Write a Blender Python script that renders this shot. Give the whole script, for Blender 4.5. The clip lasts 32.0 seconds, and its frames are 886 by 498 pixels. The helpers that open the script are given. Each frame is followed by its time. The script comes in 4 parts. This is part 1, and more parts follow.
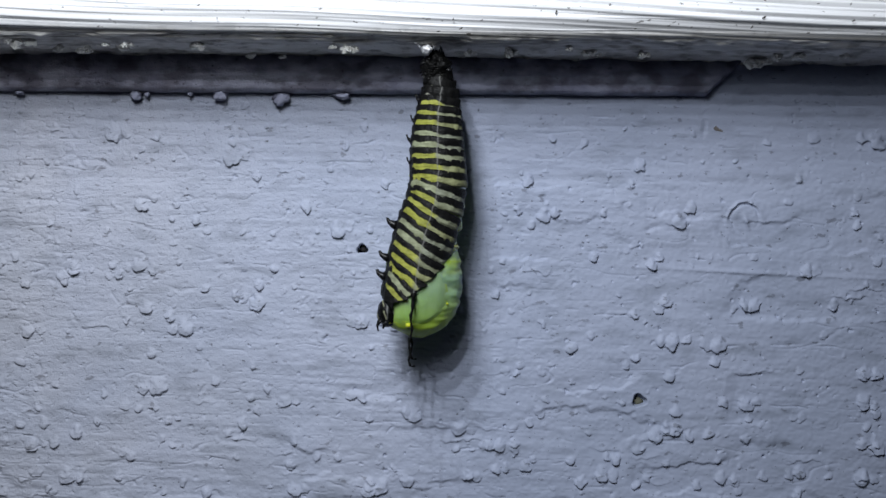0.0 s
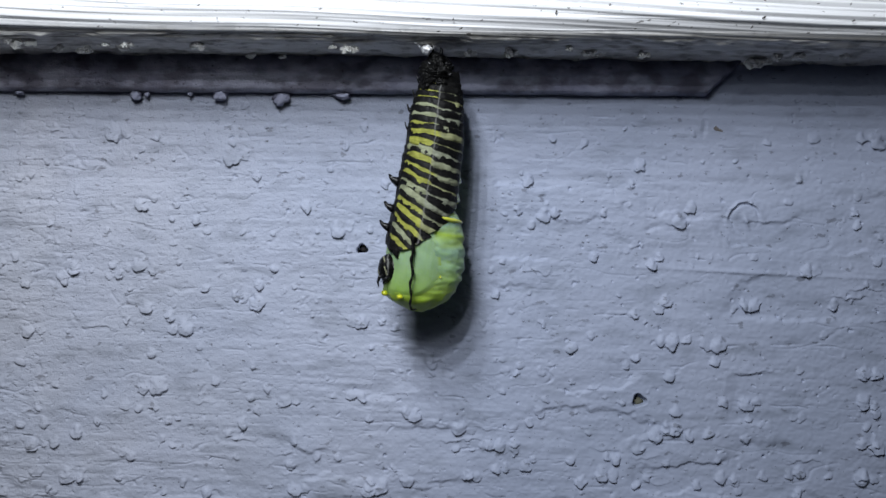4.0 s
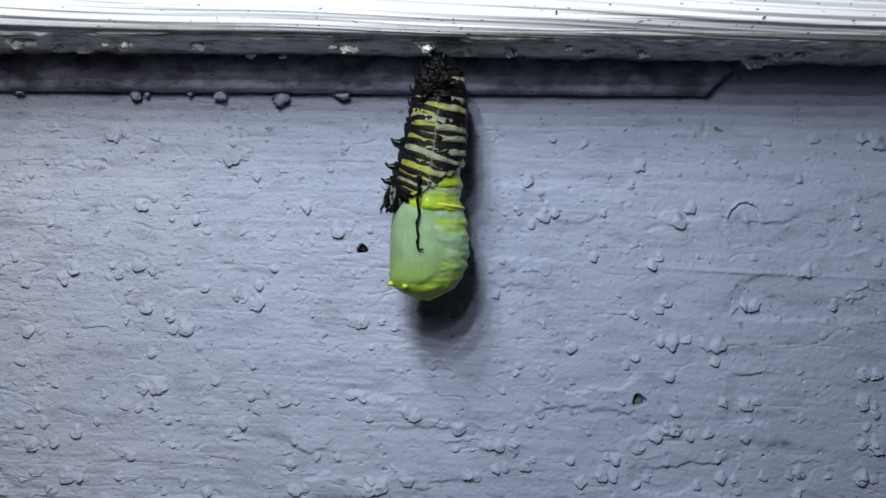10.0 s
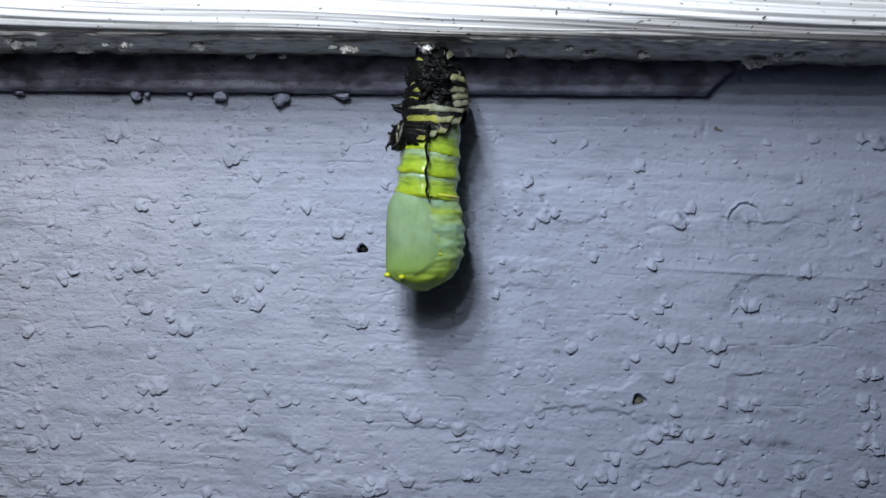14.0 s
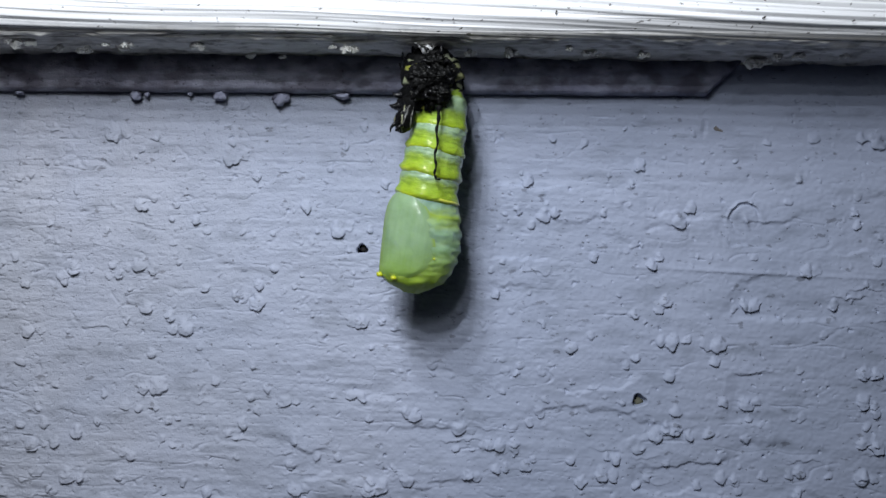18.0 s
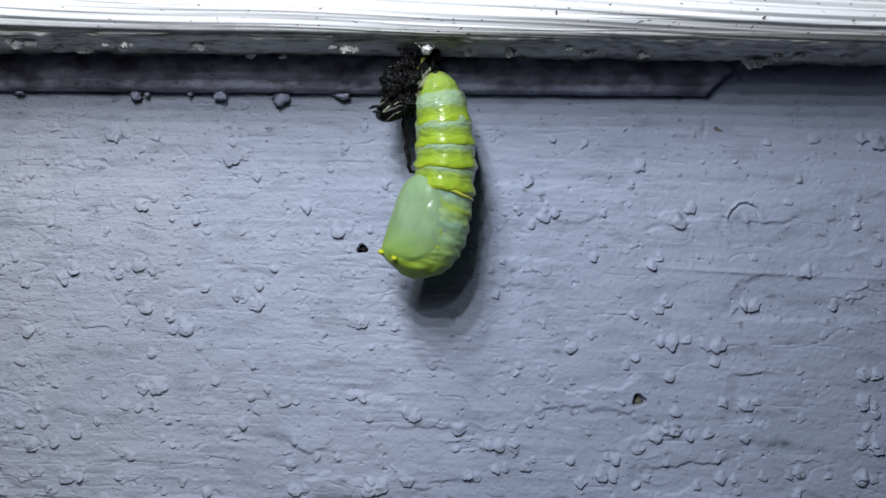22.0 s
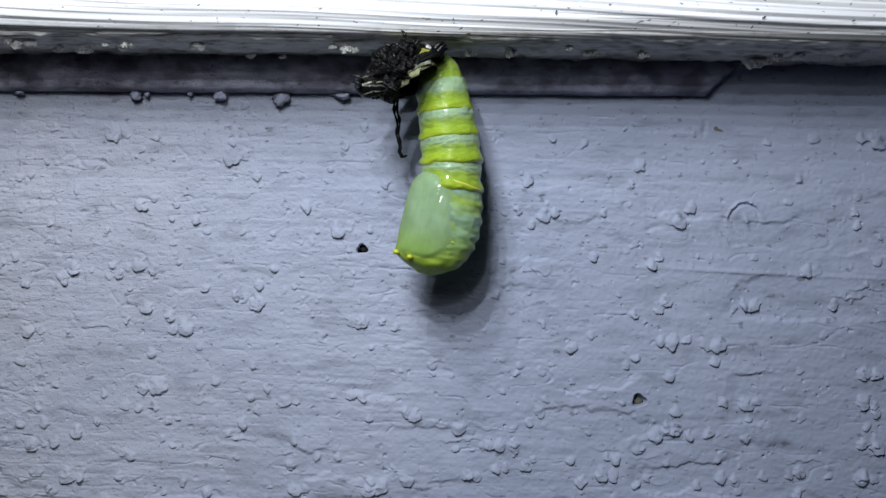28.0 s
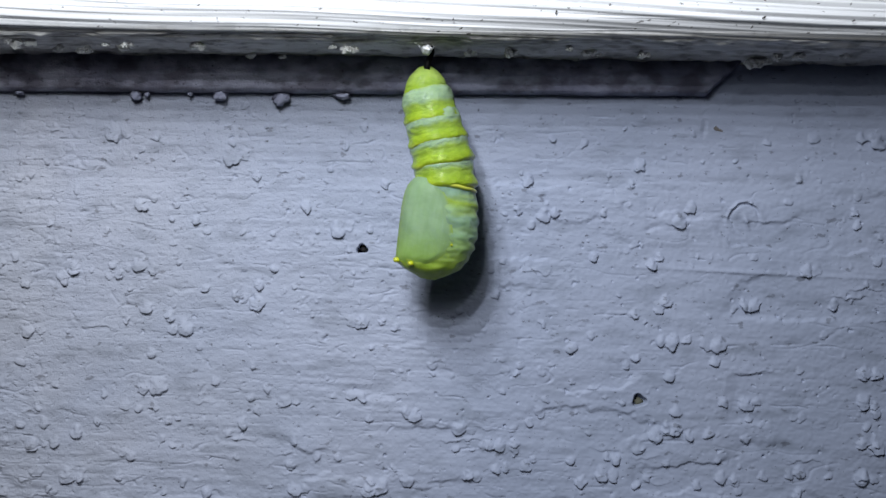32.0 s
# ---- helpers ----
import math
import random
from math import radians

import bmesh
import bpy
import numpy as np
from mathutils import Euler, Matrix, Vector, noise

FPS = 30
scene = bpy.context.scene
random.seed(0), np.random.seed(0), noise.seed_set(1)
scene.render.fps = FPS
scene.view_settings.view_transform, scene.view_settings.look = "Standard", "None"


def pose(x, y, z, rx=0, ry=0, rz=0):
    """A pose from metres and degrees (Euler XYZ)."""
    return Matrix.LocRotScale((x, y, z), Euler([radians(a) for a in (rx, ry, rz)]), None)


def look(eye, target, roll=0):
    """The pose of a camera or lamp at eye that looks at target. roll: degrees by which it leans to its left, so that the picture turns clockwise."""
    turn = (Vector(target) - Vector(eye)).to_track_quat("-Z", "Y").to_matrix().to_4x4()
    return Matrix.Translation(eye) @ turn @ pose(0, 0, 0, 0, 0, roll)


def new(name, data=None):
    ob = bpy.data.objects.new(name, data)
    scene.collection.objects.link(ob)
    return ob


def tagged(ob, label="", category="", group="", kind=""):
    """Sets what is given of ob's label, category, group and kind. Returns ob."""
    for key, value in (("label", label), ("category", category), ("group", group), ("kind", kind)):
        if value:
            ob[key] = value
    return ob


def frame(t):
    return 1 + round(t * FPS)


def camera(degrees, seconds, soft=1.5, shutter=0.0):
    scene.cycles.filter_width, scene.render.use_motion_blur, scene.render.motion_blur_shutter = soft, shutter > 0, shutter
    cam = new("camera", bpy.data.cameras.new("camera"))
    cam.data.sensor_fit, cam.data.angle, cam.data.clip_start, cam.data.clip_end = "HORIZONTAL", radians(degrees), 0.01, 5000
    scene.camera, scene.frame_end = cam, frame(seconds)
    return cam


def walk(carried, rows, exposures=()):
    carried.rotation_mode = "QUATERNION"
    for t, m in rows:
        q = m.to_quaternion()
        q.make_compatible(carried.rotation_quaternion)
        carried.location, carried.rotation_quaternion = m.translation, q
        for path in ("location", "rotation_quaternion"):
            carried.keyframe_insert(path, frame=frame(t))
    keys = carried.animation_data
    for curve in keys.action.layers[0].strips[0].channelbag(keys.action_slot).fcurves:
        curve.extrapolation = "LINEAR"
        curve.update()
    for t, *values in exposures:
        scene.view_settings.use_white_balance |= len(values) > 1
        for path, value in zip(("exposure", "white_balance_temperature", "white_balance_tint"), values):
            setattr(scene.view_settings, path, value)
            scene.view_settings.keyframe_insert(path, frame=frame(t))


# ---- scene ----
cam = camera(45, 32.0, soft=1.55)
EYE = (0, -0.1603, 0)
walk(cam, [(0, look(EYE, (0, 0, 0))), (32.0, look(EYE, (0, 0, 0)))], exposures=[(0, 0.0), (32.0, 0.0)])

# Plan: wall face at y = 0, the yard on -y. Plan unit K on the wall, Q on the insect's own plane, origin top left.
K = 0.0000847
DEEP = 0.0108
Q = K * (0.1603 - DEEP) / 0.1603

# ---- light: a hand-held panel of small white diodes above and before the wall, at night ----
night = bpy.data.worlds.new("night")
scene.world = night
night.use_nodes = True
night.node_tree.nodes["Background"].inputs[0].default_value = (0.55, 0.62, 0.9, 1)
night.node_tree.nodes["Background"].inputs[1].default_value = 0.02
# ten diodes on a slanting strip: along, height, strength
for side, up, power in ((-0.004, 0.030, 0.03), (-0.020, 0.043, 0.10), (-0.012, 0.056, 0.27), (-0.030, 0.070, 0.62), (-0.018, 0.084, 0.72),
                        (-0.042, 0.098, 0.78), (-0.028, 0.112, 0.82), (-0.056, 0.130, 0.86), (-0.042, 0.151, 0.88), (-0.064, 0.176, 0.92)):
    lamp = bpy.data.lights.new("diode", "AREA")
    lamp.shape, lamp.size, lamp.energy, lamp.color, lamp.spread = "DISK", 0.0042, 0.0530 * power, (0.90, 0.95, 1.015), radians(140)
    new("diode", lamp).matrix_world = look((side, -0.150, up), (-0.025, 0, -0.005))


# ---- materials ----
def material(name, color, rough=0.5, spec=0.5):
    m = bpy.data.materials.new(name)
    m.use_nodes = True
    b = m.node_tree.nodes["Principled BSDF"]
    b.inputs["Base Color"].default_value = (*color, 1)
    b.inputs["Roughness"].default_value = rough
    b.inputs["Specular IOR Level"].default_value = spec
    return m, m.node_tree.nodes, m.node_tree.links, b


def mapped(nodes, links, scale, stretch=(1, 1, 1), coord="Object", detail=4.0):
    """Noise at a real-world scale (features per metre), stretched along the axes."""
    tc = nodes.new("ShaderNodeTexCoord")
    mp = nodes.new("ShaderNodeMapping")
    mp.inputs["Scale"].default_value = stretch
    links.new(tc.outputs[coord], mp.inputs["Vector"])
    n = nodes.new("ShaderNodeTexNoise")
    n.inputs["Scale"].default_value = scale
    n.inputs["Detail"].default_value = detail
    links.new(mp.outputs[0], n.inputs["Vector"])
    return n.outputs["Fac"]


def ramp(nodes, links, fac, stops):
    r = nodes.new("ShaderNodeValToRGB")
    e = r.color_ramp.elements
    while len(e) < len(stops):
        e.new(0.5)
    for el, (p, c) in zip(e, stops):
        el.position, el.color = p, (*c, 1)
    links.new(fac, r.inputs[0])
    return r.outputs[0]


def blend(nodes, links, fac, a, b, mode="MIX"):
    m = nodes.new("ShaderNodeMix")
    m.data_type, m.blend_type = "RGBA", mode
    for value, socket in ((fac, m.inputs[0]), (a, m.inputs[6]), (b, m.inputs[7])):
        if isinstance(value, (int, float)):
            socket.default_value = value
        elif isinstance(value, tuple):
            socket.default_value = (*value, 1)
        else:
            links.new(value, socket)
    return m.outputs[2]


def bump(nodes, links, bsdf, heights, strength=0.5, distance=0.0002):
    last = None
    for h, s in heights:
        b = nodes.new("ShaderNodeBump")
        b.inputs["Strength"].default_value, b.inputs["Distance"].default_value = s * strength, distance
        links.new(h, b.inputs["Height"])
        if last is not None:
            links.new(last, b.inputs["Normal"])
        last = b.outputs[0]
    links.new(last, bsdf.inputs["Normal"])


def wall_paint(name="blue_grey_paint", worn=(1.0, 1.0, 1.0), dirt=0.6, long=0.35):
    m, n, l, b = material(name, (0.3, 0.32, 0.42), 0.6, 0.24)
    big = ramp(n, l, mapped(n, l, 45), [(0.3, (0.279, 0.315, 0.414)), (0.7, (0.318, 0.352, 0.457))])
    grime_tone = ramp(n, l, mapped(n, l, 420, (long, 1, 1), detail=6), [(0.30, (0.62, 0.63, 0.62)), (0.30 + 0.17 * (1.6 if dirt > 0.9 else 1), (1, 1, 1))])
    col = blend(n, l, dirt, big, grime_tone, "MULTIPLY")
    speck = ramp(n, l, mapped(n, l, 1700, (0.7, 1, 1), detail=3), [(0.265, (0.25, 0.24, 0.23)), (0.325, (1, 1, 1))])
    col = blend(n, l, 0.8, col, speck, "MULTIPLY")
    fleck = ramp(n, l, mapped(n, l, 800, (0.55, 1, 1), detail=5), [(0.31, (0.45, 0.44, 0.43)), (0.36, (1, 1, 1))])
    col = blend(n, l, 0.75, col, fleck, "MULTIPLY")
    # older, yellowed paint towards one end of the board
    tc = n.new("ShaderNodeTexCoord")
    sep = n.new("ShaderNodeSeparateXYZ")
    l.new(tc.outputs["Object"], sep.inputs[0])
    end = n.new("ShaderNodeMapRange")
    end.inputs[1].default_value, end.inputs[2].default_value = 0.01, -0.070
    l.new(sep.outputs["X"], end.inputs[0])
    old = n.new("ShaderNodeMath")
    old.operation = "MULTIPLY"
    l.new(end.outputs[0], old.inputs[0])
    l.new(ramp(n, l, mapped(n, l, 60), [(0.3, (0.6, 0.6, 0.6)), (0.6, (1, 1, 1))]), old.inputs[1])
    col = blend(n, l, old.outputs[0], col, blend(n, l, 1.0, col, (1.075, 1.0, 0.885), "MULTIPLY"))
    l.new(blend(n, l, 1.0, col, worn, "MULTIPLY"), b.inputs["Base Color"])
    if dirt > 0.9:
        stain = ramp(n, l, mapped(n, l, 480, (0.6, 1, 1), detail=8), [(0.40, (0.40, 0.37, 0.38)), (0.58, (1, 1, 1))])
        patch = ramp(n, l, mapped(n, l, 190, (0.8, 1, 0.5), detail=4), [(0.40, (0.80, 0.77, 0.80)), (0.55, (1.28, 1.26, 1.22))])
        stain = blend(n, l, 1.0, stain, patch, "MULTIPLY")
        l.new(blend(n, l, 0.8, b.inputs["Base Color"].links[0].from_socket, stain, "MULTIPLY"), b.inputs["Base Color"])
    coarse = n.new("ShaderNodeVectorMath")
    coarse.operation = "DOT_PRODUCT"
    l.new(tc.outputs["Object"], coarse.inputs[0])
    coarse.inputs[1].default_value = (-5.0, 0, 4.5)
    rough = n.new("ShaderNodeMath")
    l.new(coarse.outputs["Value"], rough.inputs[0])
    rough.inputs[1].default_value = 0.30
    rough.use_clamp = True
    bump(n, l, b, [(mapped(n, l, 900, (0.16, 1, 1), detail=7), 0.5), (mapped(n, l, 1300, (0.10, 1, 1), detail=3), 0.45), (mapped(n, l, 3600, detail=3), 0.35), (ramp(n, l, mapped(n, l, 1900, (0.7, 1, 1), detail=3), [(0.30, (0, 0, 0)), (0.40, (1, 1, 1))]), 0.8)], 1.0, 0.0002)
    for node in list(n):
        if node.bl_idname == "ShaderNodeBump":
            l.new(rough.outputs[0], node.inputs["Strength"])
    return m


def trim_paint():
    m, n, l, b = material("dirty_white_paint", (0.78, 0.79, 0.80), 0.42, 0.45)
    tc = n.new("ShaderNodeTexCoord")
    sep = n.new("ShaderNodeSeparateXYZ")
    l.new(tc.outputs["Object"], sep.inputs[0])
    # mottled grime on the rough underside; the paint also darkens downwards from the nose
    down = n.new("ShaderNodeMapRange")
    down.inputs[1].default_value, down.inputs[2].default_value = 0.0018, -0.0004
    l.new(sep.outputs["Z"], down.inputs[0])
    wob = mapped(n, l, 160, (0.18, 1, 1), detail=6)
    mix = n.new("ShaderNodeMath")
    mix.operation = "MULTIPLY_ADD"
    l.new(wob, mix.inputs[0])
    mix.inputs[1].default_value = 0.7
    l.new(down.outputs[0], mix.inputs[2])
    grime_tone = ramp(n, l, mix.outputs[0], [(0.62, (1, 1, 1)), (0.82, (0.84, 0.82, 0.79)), (1.0, (0.80, 0.78, 0.74))])
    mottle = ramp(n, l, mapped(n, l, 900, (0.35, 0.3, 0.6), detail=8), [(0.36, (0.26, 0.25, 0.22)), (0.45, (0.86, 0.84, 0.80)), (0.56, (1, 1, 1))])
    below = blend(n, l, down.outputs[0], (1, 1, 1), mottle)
    grime_tone = blend(n, l, 0.85, grime_tone, below, "MULTIPLY")
    streak = ramp(n, l, mapped(n, l, 520, (0.03, 1, 1), detail=5), [(0.36, (0.62, 0.61, 0.59)), (0.50, (1, 1, 1))])
    col = blend(n, l, 1.0, (0.84, 0.845, 0.86), grime_tone, "MULTIPLY")
    at = n.new("ShaderNodeAttribute")
    at.attribute_name = "groove"
    dust = ramp(n, l, at.outputs["Fac"], [(0.05, (0.16, 0.16, 0.16)), (0.50, (0.60, 0.60, 0.60)), (0.90, (1, 1, 1))])
    col = blend(n, l, 1.0, col, dust, "MULTIPLY")
    col = blend(n, l, 0.7, col, streak, "MULTIPLY")
    speck = ramp(n, l, mapped(n, l, 1500, (0.6, 1, 1), detail=2), [(0.27, (0.12, 0.11, 0.1)), (0.31, (1, 1, 1))])
    col = blend(n, l, 0.8, col, speck, "MULTIPLY")
    # a fibrous dark stain beside the silk
    far = n.new("ShaderNodeVectorMath")
    far.operation = "MULTIPLY_ADD"
    l.new(tc.outputs["Object"], far.inputs[0])
    far.inputs[1].default_value, far.inputs[2].default_value = (105, 40, 230), (-0.65, 0.5, -0.1)
    dist = n.new("ShaderNodeVectorMath")
    dist.operation = "LENGTH"
    l.new(far.outputs[0], dist.inputs[0])
    ragged = n.new("ShaderNodeMath")
    ragged.operation = "MULTIPLY_ADD"
    l.new(mapped(n, l, 700, (0.6, 1, 1.4), detail=6), ragged.inputs[0])
    ragged.inputs[1].default_value = 1.6
    l.new(dist.outputs["Value"], ragged.inputs[2])
    col = blend(n, l, 1.0, col, ramp(n, l, ragged.outputs[0], [(0.55, (0.44, 0.43, 0.39)), (0.95, (1, 1, 1))]), "MULTIPLY")
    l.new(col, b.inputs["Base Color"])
    bump(n, l, b, [(mapped(n, l, 800, (0.05, 1, 1), detail=6), 0.6), (mapped(n, l, 2600, detail=3), 0.3)], 0.7, 0.00015)
    return m


def crumb_paint():
    m, n, l, b = material("flaked_white_paint", (0.6, 0.59, 0.55), 0.7, 0.3)
    l.new(ramp(n, l, mapped(n, l, 900), [(0.30, (0.40, 0.39, 0.35)), (0.48, (0.84, 0.83, 0.79))]), b.inputs["Base Color"])
    bump(n, l, b, [(mapped(n, l, 2500), 0.7)], 0.8, 0.0002)
    return m


def flesh(name, low, high, rough=0.34, scale=500, stretch=(1, 1, 1), extra=()):
    """Wet translucent skin of the pupa: a mottled colour with light bleeding through."""
    m, n, l, b = material(name, high, rough + 0.2, 0.04)
    col = ramp(n, l, mapped(n, l, scale, stretch, detail=5), [(0.35, low), (0.65, high)])
    l.new(col, b.inputs["Base Color"])
    b.inputs["Subsurface Weight"].default_value = 0.35
    b.inputs["Subsurface Radius"].default_value = (0.9, 1.0, 0.3)
    b.inputs["Subsurface Scale"].default_value = 0.0008
    b.inputs["Coat Weight"].default_value = 0.4
    b.inputs["Coat Roughness"].default_value = 0.07
    bump(n, l, b, [(mapped(n, l, 900, stretch, detail=5), 0.5), (mapped(n, l, 320), 0.7)], 0.5, 0.0003)
    return m


def crease_mask(n, l):
    """How near a point lies to a crease of the soft skin."""
    at = n.new("ShaderNodeAttribute")
    at.attribute_name = "crease"
    return at.outputs["Fac"]


def wing_flesh():
    """Sea-green wing case that yellows towards the head."""
    m = flesh("sea_green_flesh", (0.185, 0.285, 0.15), (0.24, 0.35, 0.205), 0.36, 260)
    n, l = m.node_tree.nodes, m.node_tree.links
    b = n["Principled BSDF"]
    base = b.inputs["Base Color"].links[0].from_socket
    tc = n.new("ShaderNodeTexCoord")
    sep = n.new("ShaderNodeSeparateXYZ")
    l.new(tc.outputs["Object"], sep.inputs[0])
    low = n.new("ShaderNodeMapRange")
    low.inputs[1].default_value, low.inputs[2].default_value = -85 * Q, -150 * Q
    l.new(sep.outputs["Z"], low.inputs[0])
    vein = ramp(n, l, mapped(n, l, 900, (2.0, 1, 0.25), detail=3), [(0.38, (0.80, 0.88, 0.70)), (0.55, (1, 1, 1))])
    col = blend(n, l, low.outputs[0], base, (0.22, 0.35, 0.06))
    col = blend(n, l, 0.3, col, vein, "MULTIPLY")
    l.new(blend(n, l, crease_mask(n, l), col, (0.25, 0.35, 0.05)), b.inputs["Base Color"])
    b.inputs["Coat Weight"].default_value = 0.10
    return m


def thorax_flesh():
    """Back of the pupa: pale lobes parted by yellow creases, greener to the head."""
    m = flesh("yellow_green_flesh", (0.74, 0.78, 0.7), (1.0, 1.0, 1.0), 0.34)
    n, l = m.node_tree.nodes, m.node_tree.links
    b = n["Principled BSDF"]
    mott = b.inputs["Base Color"].links[0].from_socket
    tc = n.new("ShaderNodeTexCoord")
    sep = n.new("ShaderNodeSeparateXYZ")
    l.new(tc.outputs["Object"], sep.inputs[0])
    long = n.new("ShaderNodeMapRange")
    long.inputs[1].default_value, long.inputs[2].default_value = 16 * Q, -168 * Q
    l.new(sep.outputs["Z"], long.inputs[0])
    wob = n.new("ShaderNodeMath")
    wob.operation = "MULTIPLY_ADD"
    l.new(mapped(n, l, 350, detail=3), wob.inputs[0])
    wob.inputs[1].default_value = 0.08
    l.new(long.outputs[0], wob.inputs[2])
    band = ramp(n, l, wob.outputs[0], [(0.06, (0.32, 0.41, 0.02)), (0.13, (0.265, 0.40, 0.30)), (0.23, (0.265, 0.39, 0.28)), (0.28, (0.29, 0.40, 0.06)),
                                       (0.34, (0.265, 0.385, 0.16)), (0.42, (0.26, 0.39, 0.28)), (0.58, (0.25, 0.38, 0.22)), (0.75, (0.265, 0.39, 0.12)), (0.95, (0.30, 0.42, 0.05))])
    col = blend(n, l, 1.0, band, mott, "MULTIPLY")
    l.new(blend(n, l, crease_mask(n, l), col, (0.30, 0.40, 0.05)), b.inputs["Base Color"])
    b.inputs["Subsurface Weight"].default_value = 0.6
    b.inputs["Subsurface Scale"].default_value = 0.0016
    b.inputs["Coat Weight"].default_value = 0.35
    b.inputs["Coat Roughness"].default_value = 0.04
    return m


def ring_flesh(name="banded_flesh", cap=False):
    """Abdomen ring: yellow-green swelling with a pale blue-green lower half, in the ring's own height."""
    m, n, l, b = material(name, (0.5, 0.6, 0.05), 0.45, 0.10)
    tc = n.new("ShaderNodeTexCoord")
    sep = n.new("ShaderNodeSeparateXYZ")
    l.new(tc.outputs["Object"], sep.inputs[0])
    wob = mapped(n, l, 330, (1, 1, 0.5), detail=4)
    add = n.new("ShaderNodeMath")
    add.operation = "MULTIPLY_ADD"
    # the bands slant across the ring
    lean = n.new("ShaderNodeMath")
    lean.operation = "MULTIPLY_ADD"
    l.new(sep.outputs["X"], lean.inputs[0])
    lean.inputs[1].default_value = 0.08
    l.new(sep.outputs["Z"], lean.inputs[2])
    l.new(lean.outputs[0], add.inputs[0])
    add.inputs[1].default_value = -170
    calm = n.new("ShaderNodeMapRange")
    calm.inputs[3].default_value, calm.inputs[4].default_value = 0.36, 0.64
    l.new(wob, calm.inputs[0])
    l.new(calm.outputs[0], add.inputs[2])
    mott = ramp(n, l, mapped(n, l, 700), [(0.35, (0.78, 0.82, 0.8)), (0.65, (1, 1, 1))])
    pale = (0.30, 0.41, 0.08) if cap else (0.30, 0.42, 0.25)
    band = ramp(n, l, add.outputs[0], [(0.06, (0.31, 0.41, 0.03)), (0.15, pale), (0.40, pale), (0.50, (0.30, 0.42, 0.07)), (0.62, (0.275, 0.40, 0.04)), (0.82, (0.30, 0.41, 0.025)), (0.92, (0.42, 0.48, 0.025))])
    l.new(blend(n, l, 1.0, band, mott, "MULTIPLY"), b.inputs["Base Color"])
    b.inputs["Subsurface Weight"].default_value = 0.3
    b.inputs["Subsurface Radius"].default_value = (0.9, 1.0, 0.3)
    b.inputs["Subsurface Scale"].default_value = 0.0007
    b.inputs["Coat Weight"].default_value = 0.8
    b.inputs["Coat Roughness"].default_value = 0.05
    bump(n, l, b, [(mapped(n, l, 1900, (1, 1, 1.6), detail=4), 0.55), (mapped(n, l, 620, (1, 1, 1.5)), 1.0)], 0.75, 0.0003)
    return m


